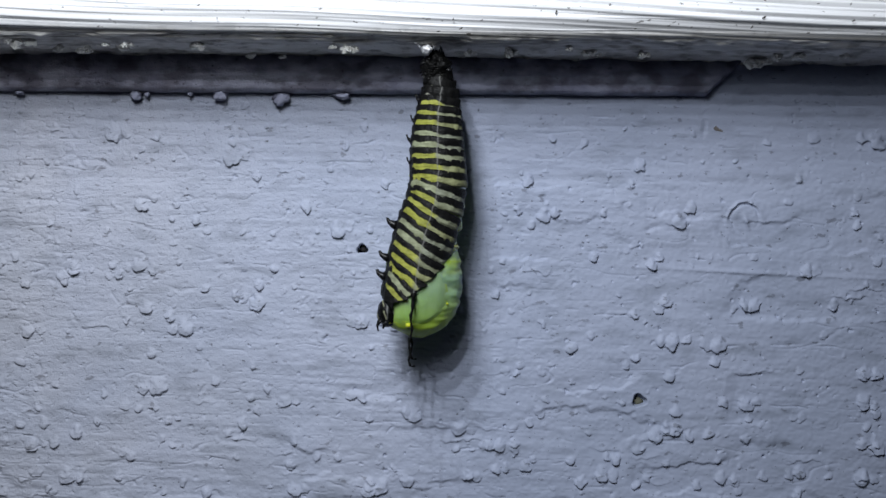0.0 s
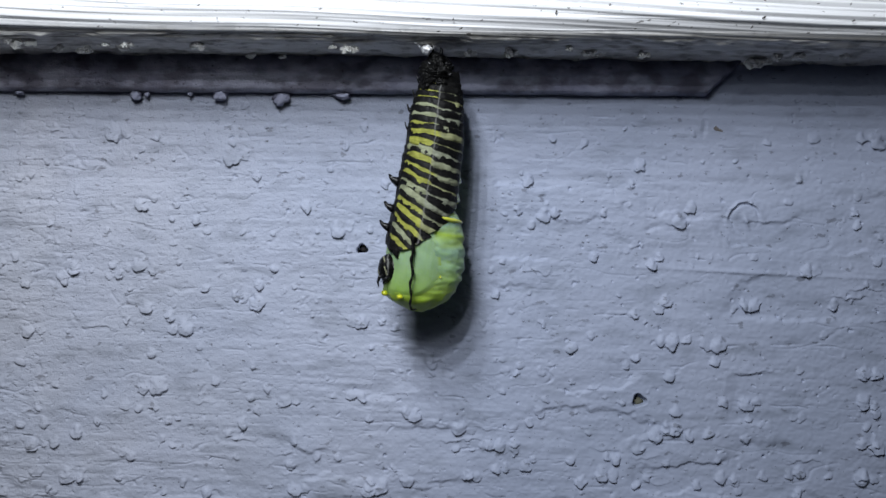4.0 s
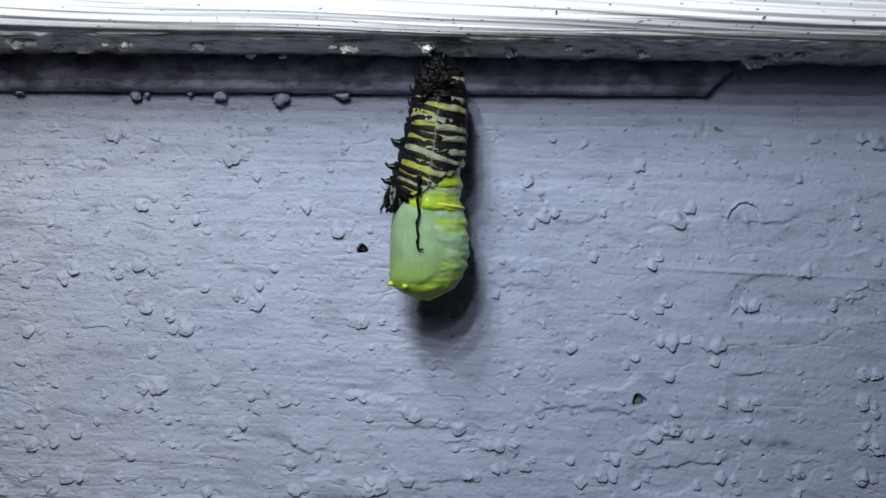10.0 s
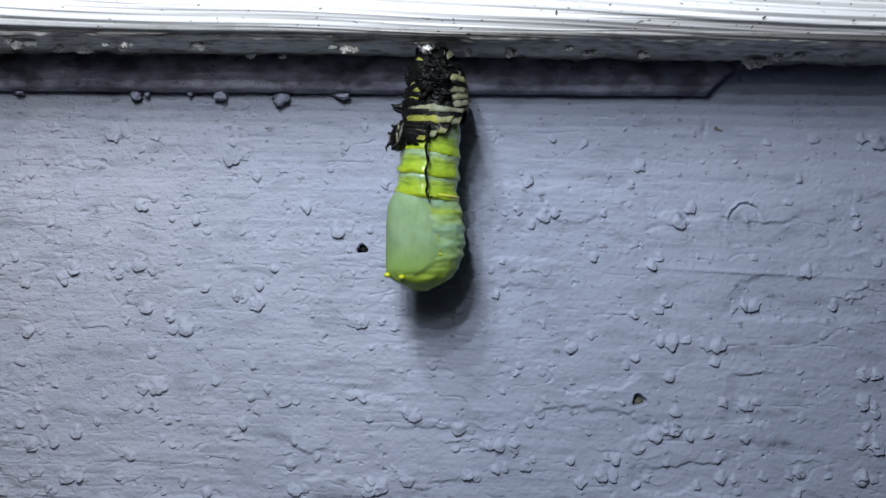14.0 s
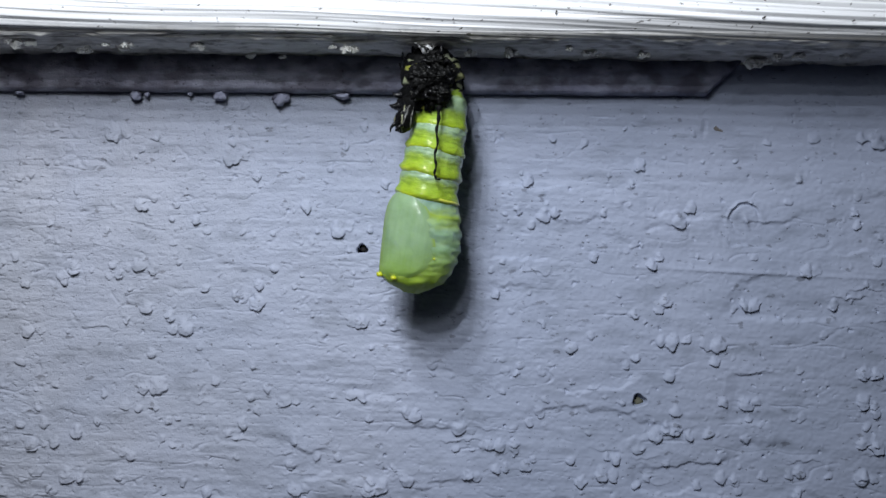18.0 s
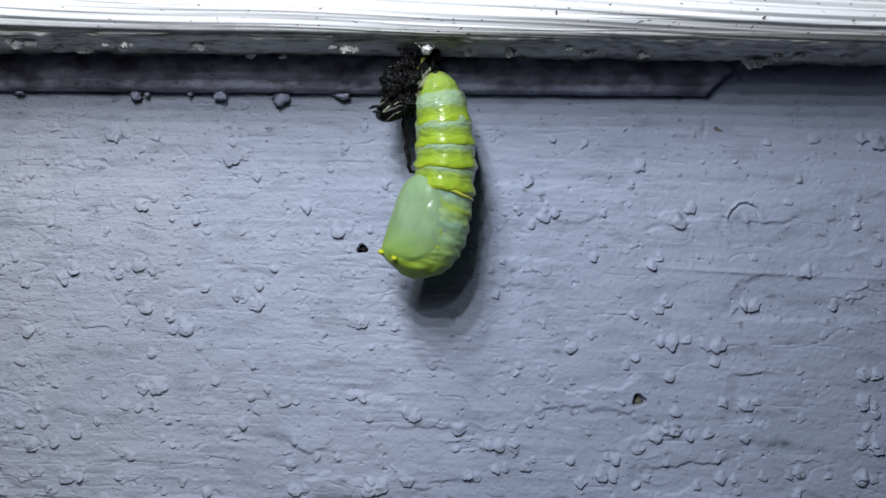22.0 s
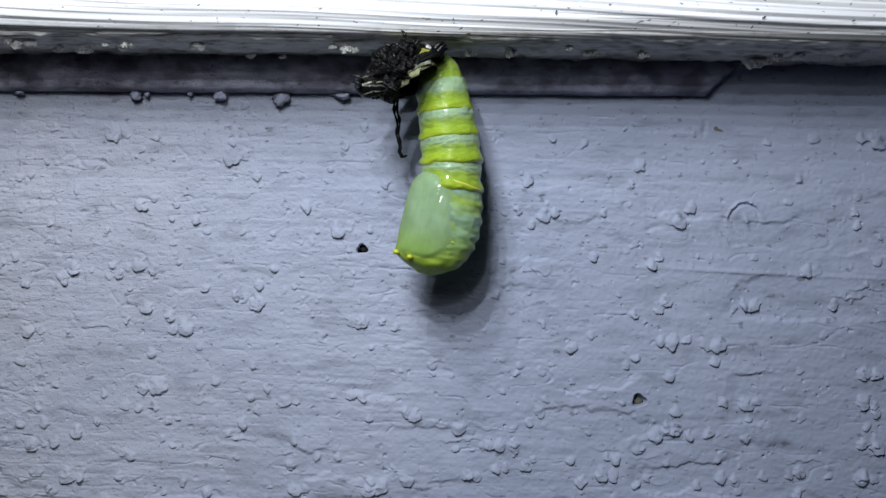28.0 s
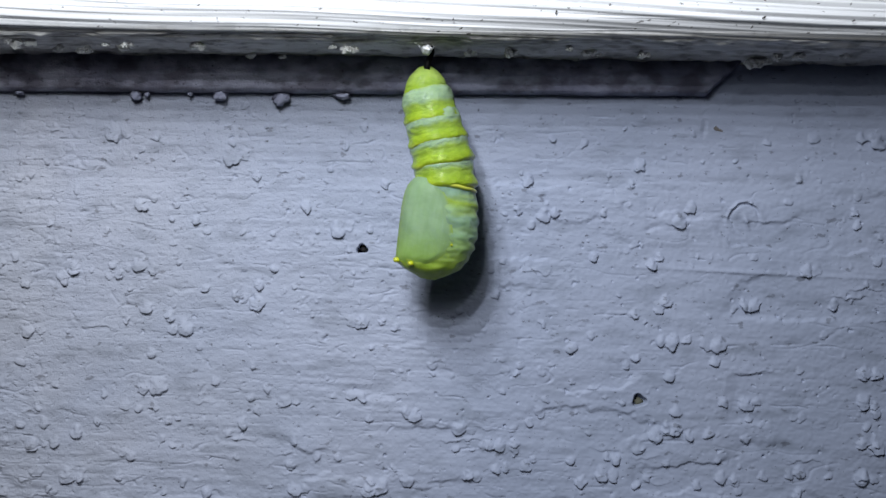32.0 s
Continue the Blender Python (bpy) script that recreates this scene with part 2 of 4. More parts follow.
def skin_band(name, light, other, swing=0.46, low=0.20, high=0.62):
    """Larval skin: black with one pale wavy band along the lower part of each fold, no two folds alike, and a pale line down the flank."""
    m, n, l, b = material(name, light, 0.5, 0.12)
    tc = n.new("ShaderNodeTexCoord")
    sep = n.new("ShaderNodeSeparateXYZ")
    l.new(tc.outputs["Object"], sep.inputs[0])
    info = n.new("ShaderNodeObjectInfo")
    shift = n.new("ShaderNodeMath")
    shift.operation = "MULTIPLY"
    l.new(info.outputs["Random"], shift.inputs[0])
    shift.inputs[1].default_value = 20

    def own(scale, stretch, detail):
        out = mapped(n, l, scale, stretch, detail=detail)
        out.node.noise_dimensions = "4D"
        l.new(shift.outputs[0], out.node.inputs["W"])
        return out

    at = n.new("ShaderNodeAttribute")
    at.attribute_name = "fold"
    add = n.new("ShaderNodeMath")
    add.operation = "MULTIPLY_ADD"
    l.new(own(430, (1, 1, 0.5), 4), add.inputs[0])
    add.inputs[1].default_value = swing
    l.new(at.outputs["Fac"], add.inputs[2])
    flank = n.new("ShaderNodeMath")
    flank.operation = "MULTIPLY_ADD"
    l.new(sep.outputs["X"], flank.inputs[0])
    flank.inputs[1].default_value = 230
    l.new(own(240, (1, 1, 1), 2), flank.inputs[2])
    pale = blend(n, l, ramp(n, l, flank.outputs[0], [(0.44, (0, 0, 0)), (0.56, (1, 1, 1))]), other, light)
    kink = n.new("ShaderNodeMapRange")
    kink.inputs[1].default_value, kink.inputs[2].default_value = -0.0003, 0.0004
    kink.inputs[3].default_value, kink.inputs[4].default_value = -0.05, 0.05
    l.new(sep.outputs["X"], kink.inputs[0])
    tilt = n.new("ShaderNodeMath")
    l.new(add.outputs[0], tilt.inputs[0])
    l.new(kink.outputs[0], tilt.inputs[1])
    fac = ramp(n, l, tilt.outputs[0], [(high, (1, 1, 1)), (high + 0.05, (0, 0, 0))])
    edge = ramp(n, l, tilt.outputs[0], [(low, (0, 0, 0)), (low + 0.05, (1, 1, 1))])
    both = blend(n, l, 1.0, fac, edge, "MULTIPLY")
    stain = ramp(n, l, own(900, (1, 1, 1), 4), [(0.3, (0.55, 0.55, 0.5)), (0.6, (1, 1, 1))])
    col = blend(n, l, both, (0.005, 0.005, 0.005), blend(n, l, 1.0, pale, stain, "MULTIPLY"))
    # the pale line down the flank
    line = n.new("ShaderNodeMath")
    line.operation = "MULTIPLY_ADD"
    l.new(own(700, (1, 1, 1), 2), line.inputs[0])
    line.inputs[1].default_value = 0.0007
    l.new(sep.outputs["X"], line.inputs[2])
    where = n.new("ShaderNodeMapRange")
    where.inputs[1].default_value, where.inputs[2].default_value = 0.0, 0.001
    l.new(line.outputs[0], where.inputs[0])
    mid = ramp(n, l, where.outputs[0], [(0.22, (0, 0, 0)), (0.30, (0.4, 0.4, 0.4)), (0.40, (0.4, 0.4, 0.4)), (0.48, (0, 0, 0))])
    l.new(blend(n, l, mid, col, (0.20, 0.20, 0.19)), b.inputs["Base Color"])
    bump(n, l, b, [(mapped(n, l, 1500, (1, 1, 0.5)), 0.6), (mapped(n, l, 700, (0.35, 0.35, 2.2), detail=6), 1.0)], 0.9, 0.0003)
    return m


def plain(name, color, rough, spec=0.5, scale=1200, vary=0.6):
    m, n, l, b = material(name, color, rough, spec)
    dark = tuple(c * vary for c in color)
    l.new(ramp(n, l, mapped(n, l, scale), [(0.35, dark), (0.65, color)]), b.inputs["Base Color"])
    bump(n, l, b, [(mapped(n, l, scale * 2), 0.5)], 0.5, 0.00015)
    return m


def crumpled_skin():
    """Bunched black skin with long wrinkles and a few greyish flecks of the old bands."""
    m, n, l, b = material("wrinkled_black_skin", (0.005, 0.005, 0.005), 0.40, 0.09)
    fleck = ramp(n, l, mapped(n, l, 1000, (0.5, 1, 1.8), detail=3), [(0.62, (0.005, 0.005, 0.005)), (0.68, (0.10, 0.10, 0.085))])
    l.new(fleck, b.inputs["Base Color"])
    bump(n, l, b, [(mapped(n, l, 620, (0.5, 1, 2.2), detail=3), 1.0)], 0.8, 0.0003)
    return m


PAINT = wall_paint()
LATH = wall_paint("grimy_blue_grey_paint", (0.80, 0.76, 0.79), 1.0, 0.16)
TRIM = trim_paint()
CRUMB = crumb_paint()
THORAX = thorax_flesh()
WING = wing_flesh()
RING = ring_flesh()
CAP = ring_flesh("yellow_tail_flesh", True)
YELLOW = plain("yellow_knob", (0.45, 0.48, 0.015), 0.3, 0.5, 900, 0.85)
RIDGE = plain("cream_ridge", (0.56, 0.58, 0.08), 0.2, 0.5, 900, 0.85)
TIP = plain("pale_green_tip", (0.34, 0.45, 0.20), 0.3, 0.4, 900, 0.8)
BLACK = plain("black_chitin", (0.006, 0.006, 0.007), 0.32, 0.2)
STALK = plain("dull_black_stalk", (0.004, 0.004, 0.004), 0.6, 0.08)
HEADS = skin_band("striped_head_chitin", (0.22, 0.22, 0.20), (0.24, 0.24, 0.16), 0.35, 0.26, 0.40)
HEADS.node_tree.nodes["Principled BSDF"].inputs["Roughness"].default_value = 0.2
DARKS = skin_band("crumpled_black_skin", (0.16, 0.16, 0.14), (0.24, 0.24, 0.20), 1.2, 0.60, 0.68)
CRUMPLED = crumpled_skin()
SKINS = [skin_band("white_banded_skin", (0.235, 0.25, 0.19), (0.26, 0.28, 0.18)),
         skin_band("yellow_banded_skin", (0.24, 0.25, 0.13), (0.29, 0.30, 0.06)),
         skin_band("mixed_banded_skin", (0.235, 0.25, 0.165), (0.30, 0.31, 0.07))]
SILK = plain("white_silk", (0.90, 0.90, 0.90), 0.9, 0.1, 2500, 0.92)
RUST = plain("rusty_filler", (0.17, 0.155, 0.15), 0.8, 0.2, 800)
PLUG = plain("grey_filler", (0.12, 0.12, 0.09), 0.8, 0.2, 800)
SOIL = plain("dark_boards", (0.10, 0.09, 0.08), 0.8, 0.2, 40)
# for dirt specks, and for the shade painted into the nail hole
SPECK = plain("dirt_and_hole_shade", (0.05, 0.045, 0.04), 0.8, 0.2)


# ---- mesh helpers ----
def link(name, verts, faces, mat, parent=None, label="", smooth=True):
    me = bpy.data.meshes.new(name)
    me.from_pydata([tuple(v) for v in verts], [], faces)
    me.materials.append(mat)
    if smooth:
        me.polygons.foreach_set("use_smooth", [True] * len(me.polygons))
    me.update()
    ob = new(name, me)
    if parent is not None:
        ob.parent = parent
    return tagged(ob, label) if label else ob


def grid(nu, nv, closed=False, flip=False):
    """Quads of a grid with nu points along each of nv rows; closed joins the ends of a row."""
    i, j = np.meshgrid(np.arange(nu if closed else nu - 1), np.arange(nv - 1))
    i, j = i.ravel(), j.ravel()
    k = (i + 1) % nu
    q = np.stack([j * nu + i, j * nu + k, (j + 1) * nu + k, (j + 1) * nu + i], 1)
    return q[:, ::-1] if flip else q


def sheet(name, verts, quads, mat, parent=None):
    """A large smooth mesh from arrays."""
    me = bpy.data.meshes.new(name)
    me.vertices.add(len(verts))
    me.vertices.foreach_set("co", np.ascontiguousarray(verts, dtype=np.float32).ravel())
    me.loops.add(quads.size)
    me.loops.foreach_set("vertex_index", np.ascontiguousarray(quads, dtype=np.int32).ravel())
    me.polygons.add(len(quads))
    me.polygons.foreach_set("loop_start", np.arange(0, quads.size, 4, dtype=np.int32))
    me.polygons.foreach_set("use_smooth", np.ones(len(quads), dtype=bool))
    me.materials.append(mat)
    me.update(calc_edges=True)
    ob = new(name, me)
    if parent is not None:
        ob.parent = parent
    return ob




def field(x, z, cx, cz, seed):
    """Smooth value noise in -1..1 over the points x, z, with cells of cx by cz."""
    r = np.random.default_rng(seed).uniform(-1, 1, (257, 257))
    fx, fz = x / cx, z / cz
    ix, iz = np.floor(fx).astype(int), np.floor(fz).astype(int)
    tx, tz = fx - ix, fz - iz
    tx, tz = tx * tx * (3 - 2 * tx), tz * tz * (3 - 2 * tz)
    a, b, c, d = (r[(iz + p) % 257, (ix + q) % 257] for p, q in ((0, 0), (0, 1), (1, 0), (1, 1)))
    return (a * (1 - tx) + b * tx) * (1 - tz) + (c * (1 - tx) + d * tx) * tz


def tube(points, radii, n=8):
    """A tapered tube along points in insect units."""
    verts = []
    for k, p in enumerate(points):
        p = Vector(p)
        a, b = Vector(points[max(k - 1, 0)]), Vector(points[min(k + 1, len(points) - 1)])
        d = (b - a).normalized()
        u = d.cross(Vector((0.3, 1, 0.2))).normalized()
        w = d.cross(u)
        for i in range(n):
            t = 2 * math.pi * i / n
            verts.append((p + (u * math.cos(t) + w * math.sin(t)) * radii[k]) * Q)
    faces = [tuple(f) for f in grid(n, len(points), closed=True)]
    faces += [tuple(range(n))[::-1], tuple(range((len(points) - 1) * n, len(points) * n))]
    return verts, faces


def lump(radius, squash=(1, 1, 1), seed=0, rough=0.35, cuts=2):
    """An uneven rounded crumb, in metres."""
    bm = bmesh.new()
    bmesh.ops.create_icosphere(bm, subdivisions=cuts, radius=1)
    for v in bm.verts:
        k = 1 + rough * noise.noise(v.co * 1.7 + Vector((seed * 3.1, seed, 0)))
        v.co = Vector([c * k * s * radius for c, s in zip(v.co, squash)])
    verts = [v.co.copy() for v in bm.verts]
    faces = [[v.index for v in f.verts] for f in bm.faces]
    bm.free()
    return verts, faces


# ---- the wall: brushed, blistered paint ----
# Blisters and runs of paint: along, down, width, swell (plan units)
LUMPS = []
LUMPS += [(98,230,14,2),(200,242,28,3),(278,246,16,2),(135,238,10,1),(82,292,14,2),(100,293,10,1),(57,313,12,2),(137,343,12,2),(88,400,16,2),(250,368,22,3),(272,356,14,2),(312,363,16,2),(305,391,14,4),(346,396,18,5),(367,412,12,2),(390,290,8,2),(8,340,10,1),(220,235,12,1)]
LUMPS += [(435,193,14,2),(412,258,14,2),(410,286,30,3),(500,306,12,2),(455,318,16,2),(461,332,8,2),(542,371,22,3),(585,303,14,2),(682,330,16,3),(645,228,14,1),(607,243,8,1),(563,415,10,3),(598,413,28,4),(655,411,14,2),(697,388,8,1),(483,416,10,2),(430,416,12,2),(415,392,8,1),(632,395,12,1)]
LUMPS += [(978,250,16,3),(1035,260,16,2),(1060,256,8,1),(1130,298,22,4),(933,323,22,4),(917,376,14,3),(963,390,26,2),(970,362,10,2),(940,402,14,3),(883,408,12,2),(1080,314,10,3),(1118,330,14,2),(1068,381,14,3),(890,352,10,1),(968,305,10,1),(870,232,8,1)]
LUMPS += [(1228,243,10,3),(1222,372,22,2),(1203,398,24,4),(1358,258,14,2),(1412,321,16,2),(1550,258,30,3),(1440,250,20,1),(1517,352,16,1),(1512,380,14,2),(1515,403,18,2),(1475,366,10,2),(1395,362,14,1)]
LUMPS += [(28,458,16,3),(5,470,12,3),(44,506,18,3),(112,498,22,3),(132,480,20,4),(162,483,10,3),(200,473,16,2),(213,489,16,3),(190,494,12,2),(245,477,24,3),(270,481,18,3),(230,515,12,3),(258,549,22,4),(302,564,18,3),(327,588,30,5),(225,571,14,4),(52,592,24,2),(118,590,10,2),(365,516,16,4),(307,435,10,2),(268,630,20,2),(22,548,10,2),(310,545,10,2),(355,618,12,2)]
LUMPS += [(486,482,16,4),(532,490,10,3),(460,508,18,3),(418,527,18,3),(455,543,28,5),(520,512,12,2),(619,447,12,2),(625,487,10,2),(645,485,10,1),(555,561,10,2),(597,575,8,2),(640,576,24,4),(702,584,16,3),(678,572,14,2),(658,619,14,3),(628,631,10,2),(456,561,8,1),(552,433,12,1),(494,597,8,1)]
LUMPS += [(1053,457,16,4),(890,466,12,3),(868,480,14,2),(876,524,16,4),(812,552,14,3),(960,576,14,2),(937,520,10,2),(1047,598,14,2),(1012,620,20,3),(1125,638,16,4),(1155,472,20,4),(1168,460,14,3),(1120,560,18,2),(1142,575,8,2),(896,514,8,2),(905,554,12,1),(830,603,10,1),(1020,500,10,1),(1165,550,20,2)]
LUMPS += [(1178,538,20,3),(1335,546,24,5),(1315,548,14,3),(1425,485,24,2),(1475,546,20,3),(1298,552,14,2),(1255,563,12,2),(1190,612,28,3),(1215,606,16,2),(1270,617,30,3),(1530,507,10,3),(1333,460,14,1),(1458,598,16,1),(1550,470,20,1)]
LUMPS += [(38,643,20,2),(100,685,12,2),(68,727,14,2),(38,754,16,3),(78,753,20,2),(58,793,24,4),(97,788,20,4),(136,770,22,4),(172,753,16,3),(185,702,16,3),(30,702,12,1),(280,690,34,4),(245,728,16,3),(273,725,16,2),(300,750,16,3)]
LUMPS += [(307,790,14,2),(232,812,18,2),(212,846,18,3),(120,848,30,3),(140,850,14,2),(57,838,12,2),(160,818,12,1),(5,875,16,4),(85,869,14,2),(325,858,14,3),(290,876,14,3),(365,878,22,4),(380,681,16,3),(200,750,12,1),(217,856,10,2)]
LUMPS += [(445,708,16,3),(470,692,16,2),(430,755,22,3),(418,780,12,3),(420,813,10,3),(405,773,16,2),(505,716,24,2),(590,705,12,2),(640,708,24,2),(653,745,14,3),(563,812,18,2),(597,815,16,2),(520,786,16,2),(515,828,18,2),(520,872,24,4),(478,866,10,2),(735,742,24,3),(675,870,30,5),(695,833,12,2),(577,673,10,2),(765,665,12,2),(655,855,14,3),(720,858,22,2),(447,653,14,2)]
LUMPS += [(813,765,26,3),(808,798,14,3),(835,797,12,2),(855,793,16,2),(885,795,24,3),(910,790,18,2),(828,845,20,3),(875,835,18,3),(895,832,16,3),(945,818,12,3),(930,830,20,2),(965,711,14,2),(935,753,18,2),(890,698,14,2),(912,803,18,2),(1010,818,16,3)]
LUMPS += [(1090,818,20,4),(1073,812,14,3),(1065,845,26,4),(1028,858,20,3),(1030,875,10,2),(1160,775,30,5),(1125,865,18,4),(1100,715,14,2),(1018,735,10,2),(1130,800,20,2),(958,662,16,1),(1040,770,12,2),(1145,850,14,2),(800,670,10,1),(920,652,16,2),(455,730,16,2)]
LUMPS += [(1185,670,20,4),(1265,645,20,3),(1320,722,26,4),(1280,718,20,2),(1195,733,22,2),(1195,766,24,4),(1218,776,18,4),(1255,772,20,2),(1318,782,18,2),(1325,746,16,3),(1180,824,14,2),(1232,865,18,3),(1275,852,22,3),(1298,850,16,2),(1350,848,16,3)]
LUMPS += [(1415,843,24,2),(1465,847,14,2),(1525,852,26,3),(1415,660,12,2),(1525,670,20,3),(1550,667,24,3),(1528,718,26,4),(1550,735,20,3),(1535,760,14,3),(1530,845,16,3),(1412,878,18,3),(1310,830,10,2),(1270,822,14,2),(1550,795,30,2),(1305,872,16,2)]
# Knots and nail holes: along, down, width, depth
HOLES = [(641, 441, 19, 44), (1131, 709, 26, 16), (681, 806, 7, 4), (865, 703, 5, 4), (893, 754, 6, 4), (819, 726, 5, 4), (1352, 808, 6, 5)]


def press(h, u, v, cu, cv, ru, rv, make, bend=None):
    """Reworks h by make(h, du, dv) within ru, rv of a spot; bend: fields that distort the outline."""
    i0, i1 = np.searchsorted(u, (cu - ru, cu + ru))
    j0, j1 = np.searchsorted(v, (cv - rv, cv + rv))
    if i1 > i0 and j1 > j0:
        du, dv = np.meshgrid((u[i0:i1] - cu), (v[j0:j1] - cv))
        if bend is not None:
            du, dv = du + bend[0][j0:j1, i0:i1], dv + bend[1][j0:j1, i0:i1]
        h[j0:j1, i0:i1] = make(h[j0:j1, i0:i1], du, dv)


def blister(width, swell, lean, drop=1.3):
    """A rounded drop of paint: it swells gently from above to a steep round lip below."""
    def make(h, du, dv):
        dv = dv + 0.12 * width - 0.30 * lean * du
        r = np.hypot(du / (width * 0.5), np.where(dv > 0, dv / (width * 0.42), dv / (width * 0.66)))
        steep = np.clip((dv / width + 0.30) / 0.5, 0, 1)
        round_lip = np.clip((1 - r) * width / (2.6 * drop), 0, 1)
        soft = np.clip(1 - r * r, 0, 1)
        return h + swell * (steep * round_lip * (0.72 + 0.28 * soft) + (1 - steep) * soft ** 1.2)
    return make


def welt_of(width, swell, phase):
    """A low wavy ridge of thick paint with a sharp lower side."""
    def make(h, du, dv):
        m = np.clip(1 - (du / width) ** 2, 0, 1)
        up = 2.4 * np.sin(du / (7 + phase) + phase) + 1.2 * np.sin(du / (3 + 0.5 * phase) + 2 * phase) - dv
        return h + swell * m * np.where(up > 0, np.exp(-(np.clip(up, 0, None) / 6.0) ** 2), np.clip(1 + up / 1.6, 0, 1))
    return make


def pit(width, depth):
    def make(h, du, dv):
        a = np.arctan2(dv, du)
        r = np.hypot(du, dv * 1.15) / (width * 0.5 * (1 + 0.18 * np.sin(3 * a + width)))
        return h - depth * np.clip(1 - r ** 4, 0, 1)
    return make


def build_wall():
    step = 1.5
    u = np.concatenate([[-6300, -3000, -1000, -300], np.arange(-60, 1630, step), [1900, 2600, 4600, 7900]])
    v = np.concatenate([[-3500, -1500, -400], np.arange(60, 950, step), [1200, 2000, 5000, 10600]])
    uu, vv = np.meshgrid(u, v)
    lean = vv - uu * 0.045
    h = 1.4 * field(uu, lean, 170, 60, 1) + 0.6 * field(uu, lean, 60, 22, 2)
    # brushed grain, strongest where the board is most weathered
    worn = np.clip(0.75 + 0.9 * field(uu, vv, 330, 170, 6) - (uu - 600) / 2600, 0.15, 1.4)
    bent = lean + 4 * field(uu, vv, 160, 70, 9)
    h += 1.1 * worn * (0.36 * field(uu, bent, 120, 8, 5) + 0.28 * field(uu, bent, 40, 4.6, 3))
    h += 0.38 * field(uu, lean, 15, 10, 4) + 0.36 * field(uu, lean, 6, 4.5, 8)
    # fine cracks where strokes of paint overlap
    crack = field(uu, bent + 6 * field(uu, vv, 40, 30, 12), 190, 26, 13)
    h -= 1.0 * np.clip(1 - np.abs(crack) * 22, 0, 1) * np.clip(field(uu, vv, 120, 60, 14) * 2.2 - 0.2, 0, 1)
    # short hairline cracks along the grain, mostly towards the weathered end
    for cell, thin, deep, seed in ((150, 26, 2.2, 51), (80, 15, 1.7, 54), (60, 11, 1.2, 57)):
        hair = field(uu, bent + 3 * field(uu, vv, 30, 20, seed), cell, thin, seed + 1)
        h -= deep * np.clip(1 - np.abs(hair) * 16, 0, 1) * np.clip(field(uu, vv, 46, 9, seed + 2) * 2.4 - 0.25 - (uu - 500) / 1100, 0, 1)
    # edges of thick overlapping strokes
    edge = field(uu, lean + 9 * field(uu, vv, 34, 26, 15) + 4 * field(uu, vv, 11, 9, 16), 150, 44, 17)
    where = np.clip(field(uu, vv, 130, 80, 18) * 2.0 + (vv - 560) / 420 + (uu - 700) / 1500 - 0.2, 0, 1)
    h += 1.7 * np.clip(edge * 9, -1, 1) * where
    # long soft brush strokes
    h += 0.42 * field(uu, bent, 420, 17, 41) + 0.22 * np.abs(field(uu, bent, 260, 9, 42))
    flat = h.copy()
    # the long welt across the boards towards the corner
    welt = 470 + (uu - 1080) * 0.05
    h += 2.2 * np.exp(-((vv - welt) / 4.0) ** 2) * np.clip((uu - 1070) / 30, 0, 1) * np.clip(1 - np.abs(uu - 1330) / 300, 0, 1)
    bend = (3.4 * field(uu, vv, 10, 8, 31) + 1.1 * field(uu, vv, 4, 4, 33), 3.4 * field(uu, vv, 9, 10, 32) + 1.0 * field(uu, vv, 4, 4, 34))
    # a ring-shaped mark in the paint with a small curl in it
    ring = np.hypot(uu - 1319, vv - 388) + 2.5 * field(uu, vv, 12, 12, 44)
    upper = np.clip(0.55 - 0.6 * (vv - 388) / 30 - 0.25 * (uu - 1319) / 30, 0, 1)
    h += (2.6 * np.exp(-((ring - 31) / 3.0) ** 2) - 3.0 * np.exp(-((ring - 25) / 2.4) ** 2)) * upper
    h += 3.5 * np.exp(-((uu - 1321 - 0.25 * (vv - 392)) / 4.0) ** 2 - ((vv - 392) / 11) ** 2)
    mix = random.Random(11)
    for cu, cv, w, s in LUMPS:
        press(h, u, v, cu, cv - 1.5, w * 1.7, w * 2.2, blister(w, min(6.4, w * (0.105 + 0.056 * s)) * float(np.interp(cv, (420, 650), (1, 0.85))), mix.uniform(-0.8, 0.8), float(np.interp(cv, (420, 700), (1.3, 1.9)))), bend)
        if w >= 24:
            press(h, u, v, cu + mix.choice((-1, 1)) * w * 0.75, cv + mix.uniform(-0.4, 0.1) * w, w * 1.4, w * 1.8, blister(w * mix.uniform(0.5, 0.9), w * mix.uniform(0.06, 0.18), mix.uniform(-1, 1)), bend)
    for n in range(520):
        cu, cv = mix.uniform(-50, 1620), 175 + 770 * mix.random() ** 0.75
        w = mix.choice((4, 5, 5, 6, 7, 9))
        press(h, u, v, cu, cv, w * 1.7, w * 2.2, blister(w * mix.uniform(1, 1.8), mix.uniform(0.7, 3.0) * float(np.interp(cv, (300, 620), (1, 0.4))), mix.uniform(-1, 1)), bend)
    for n in range(50):
        cu, w = mix.uniform(-40, 1600), mix.uniform(14, 44)
        v0 = 930 - 480 * mix.random() ** 1.8
        press(h, u, v, cu, v0, w * 1.3, 22, welt_of(w, mix.uniform(0.8, 2.0), mix.uniform(0, 6)), bend)
    for n in range(45):
        cu, cv, w = mix.uniform(-40, 1600), mix.uniform(640, 930), mix.uniform(9, 22)
        press(h, u, v, cu, cv, w * 1.7, w * 2.2, blister(w, mix.uniform(1.2, 3.2), mix.uniform(-1, 1)), bend)
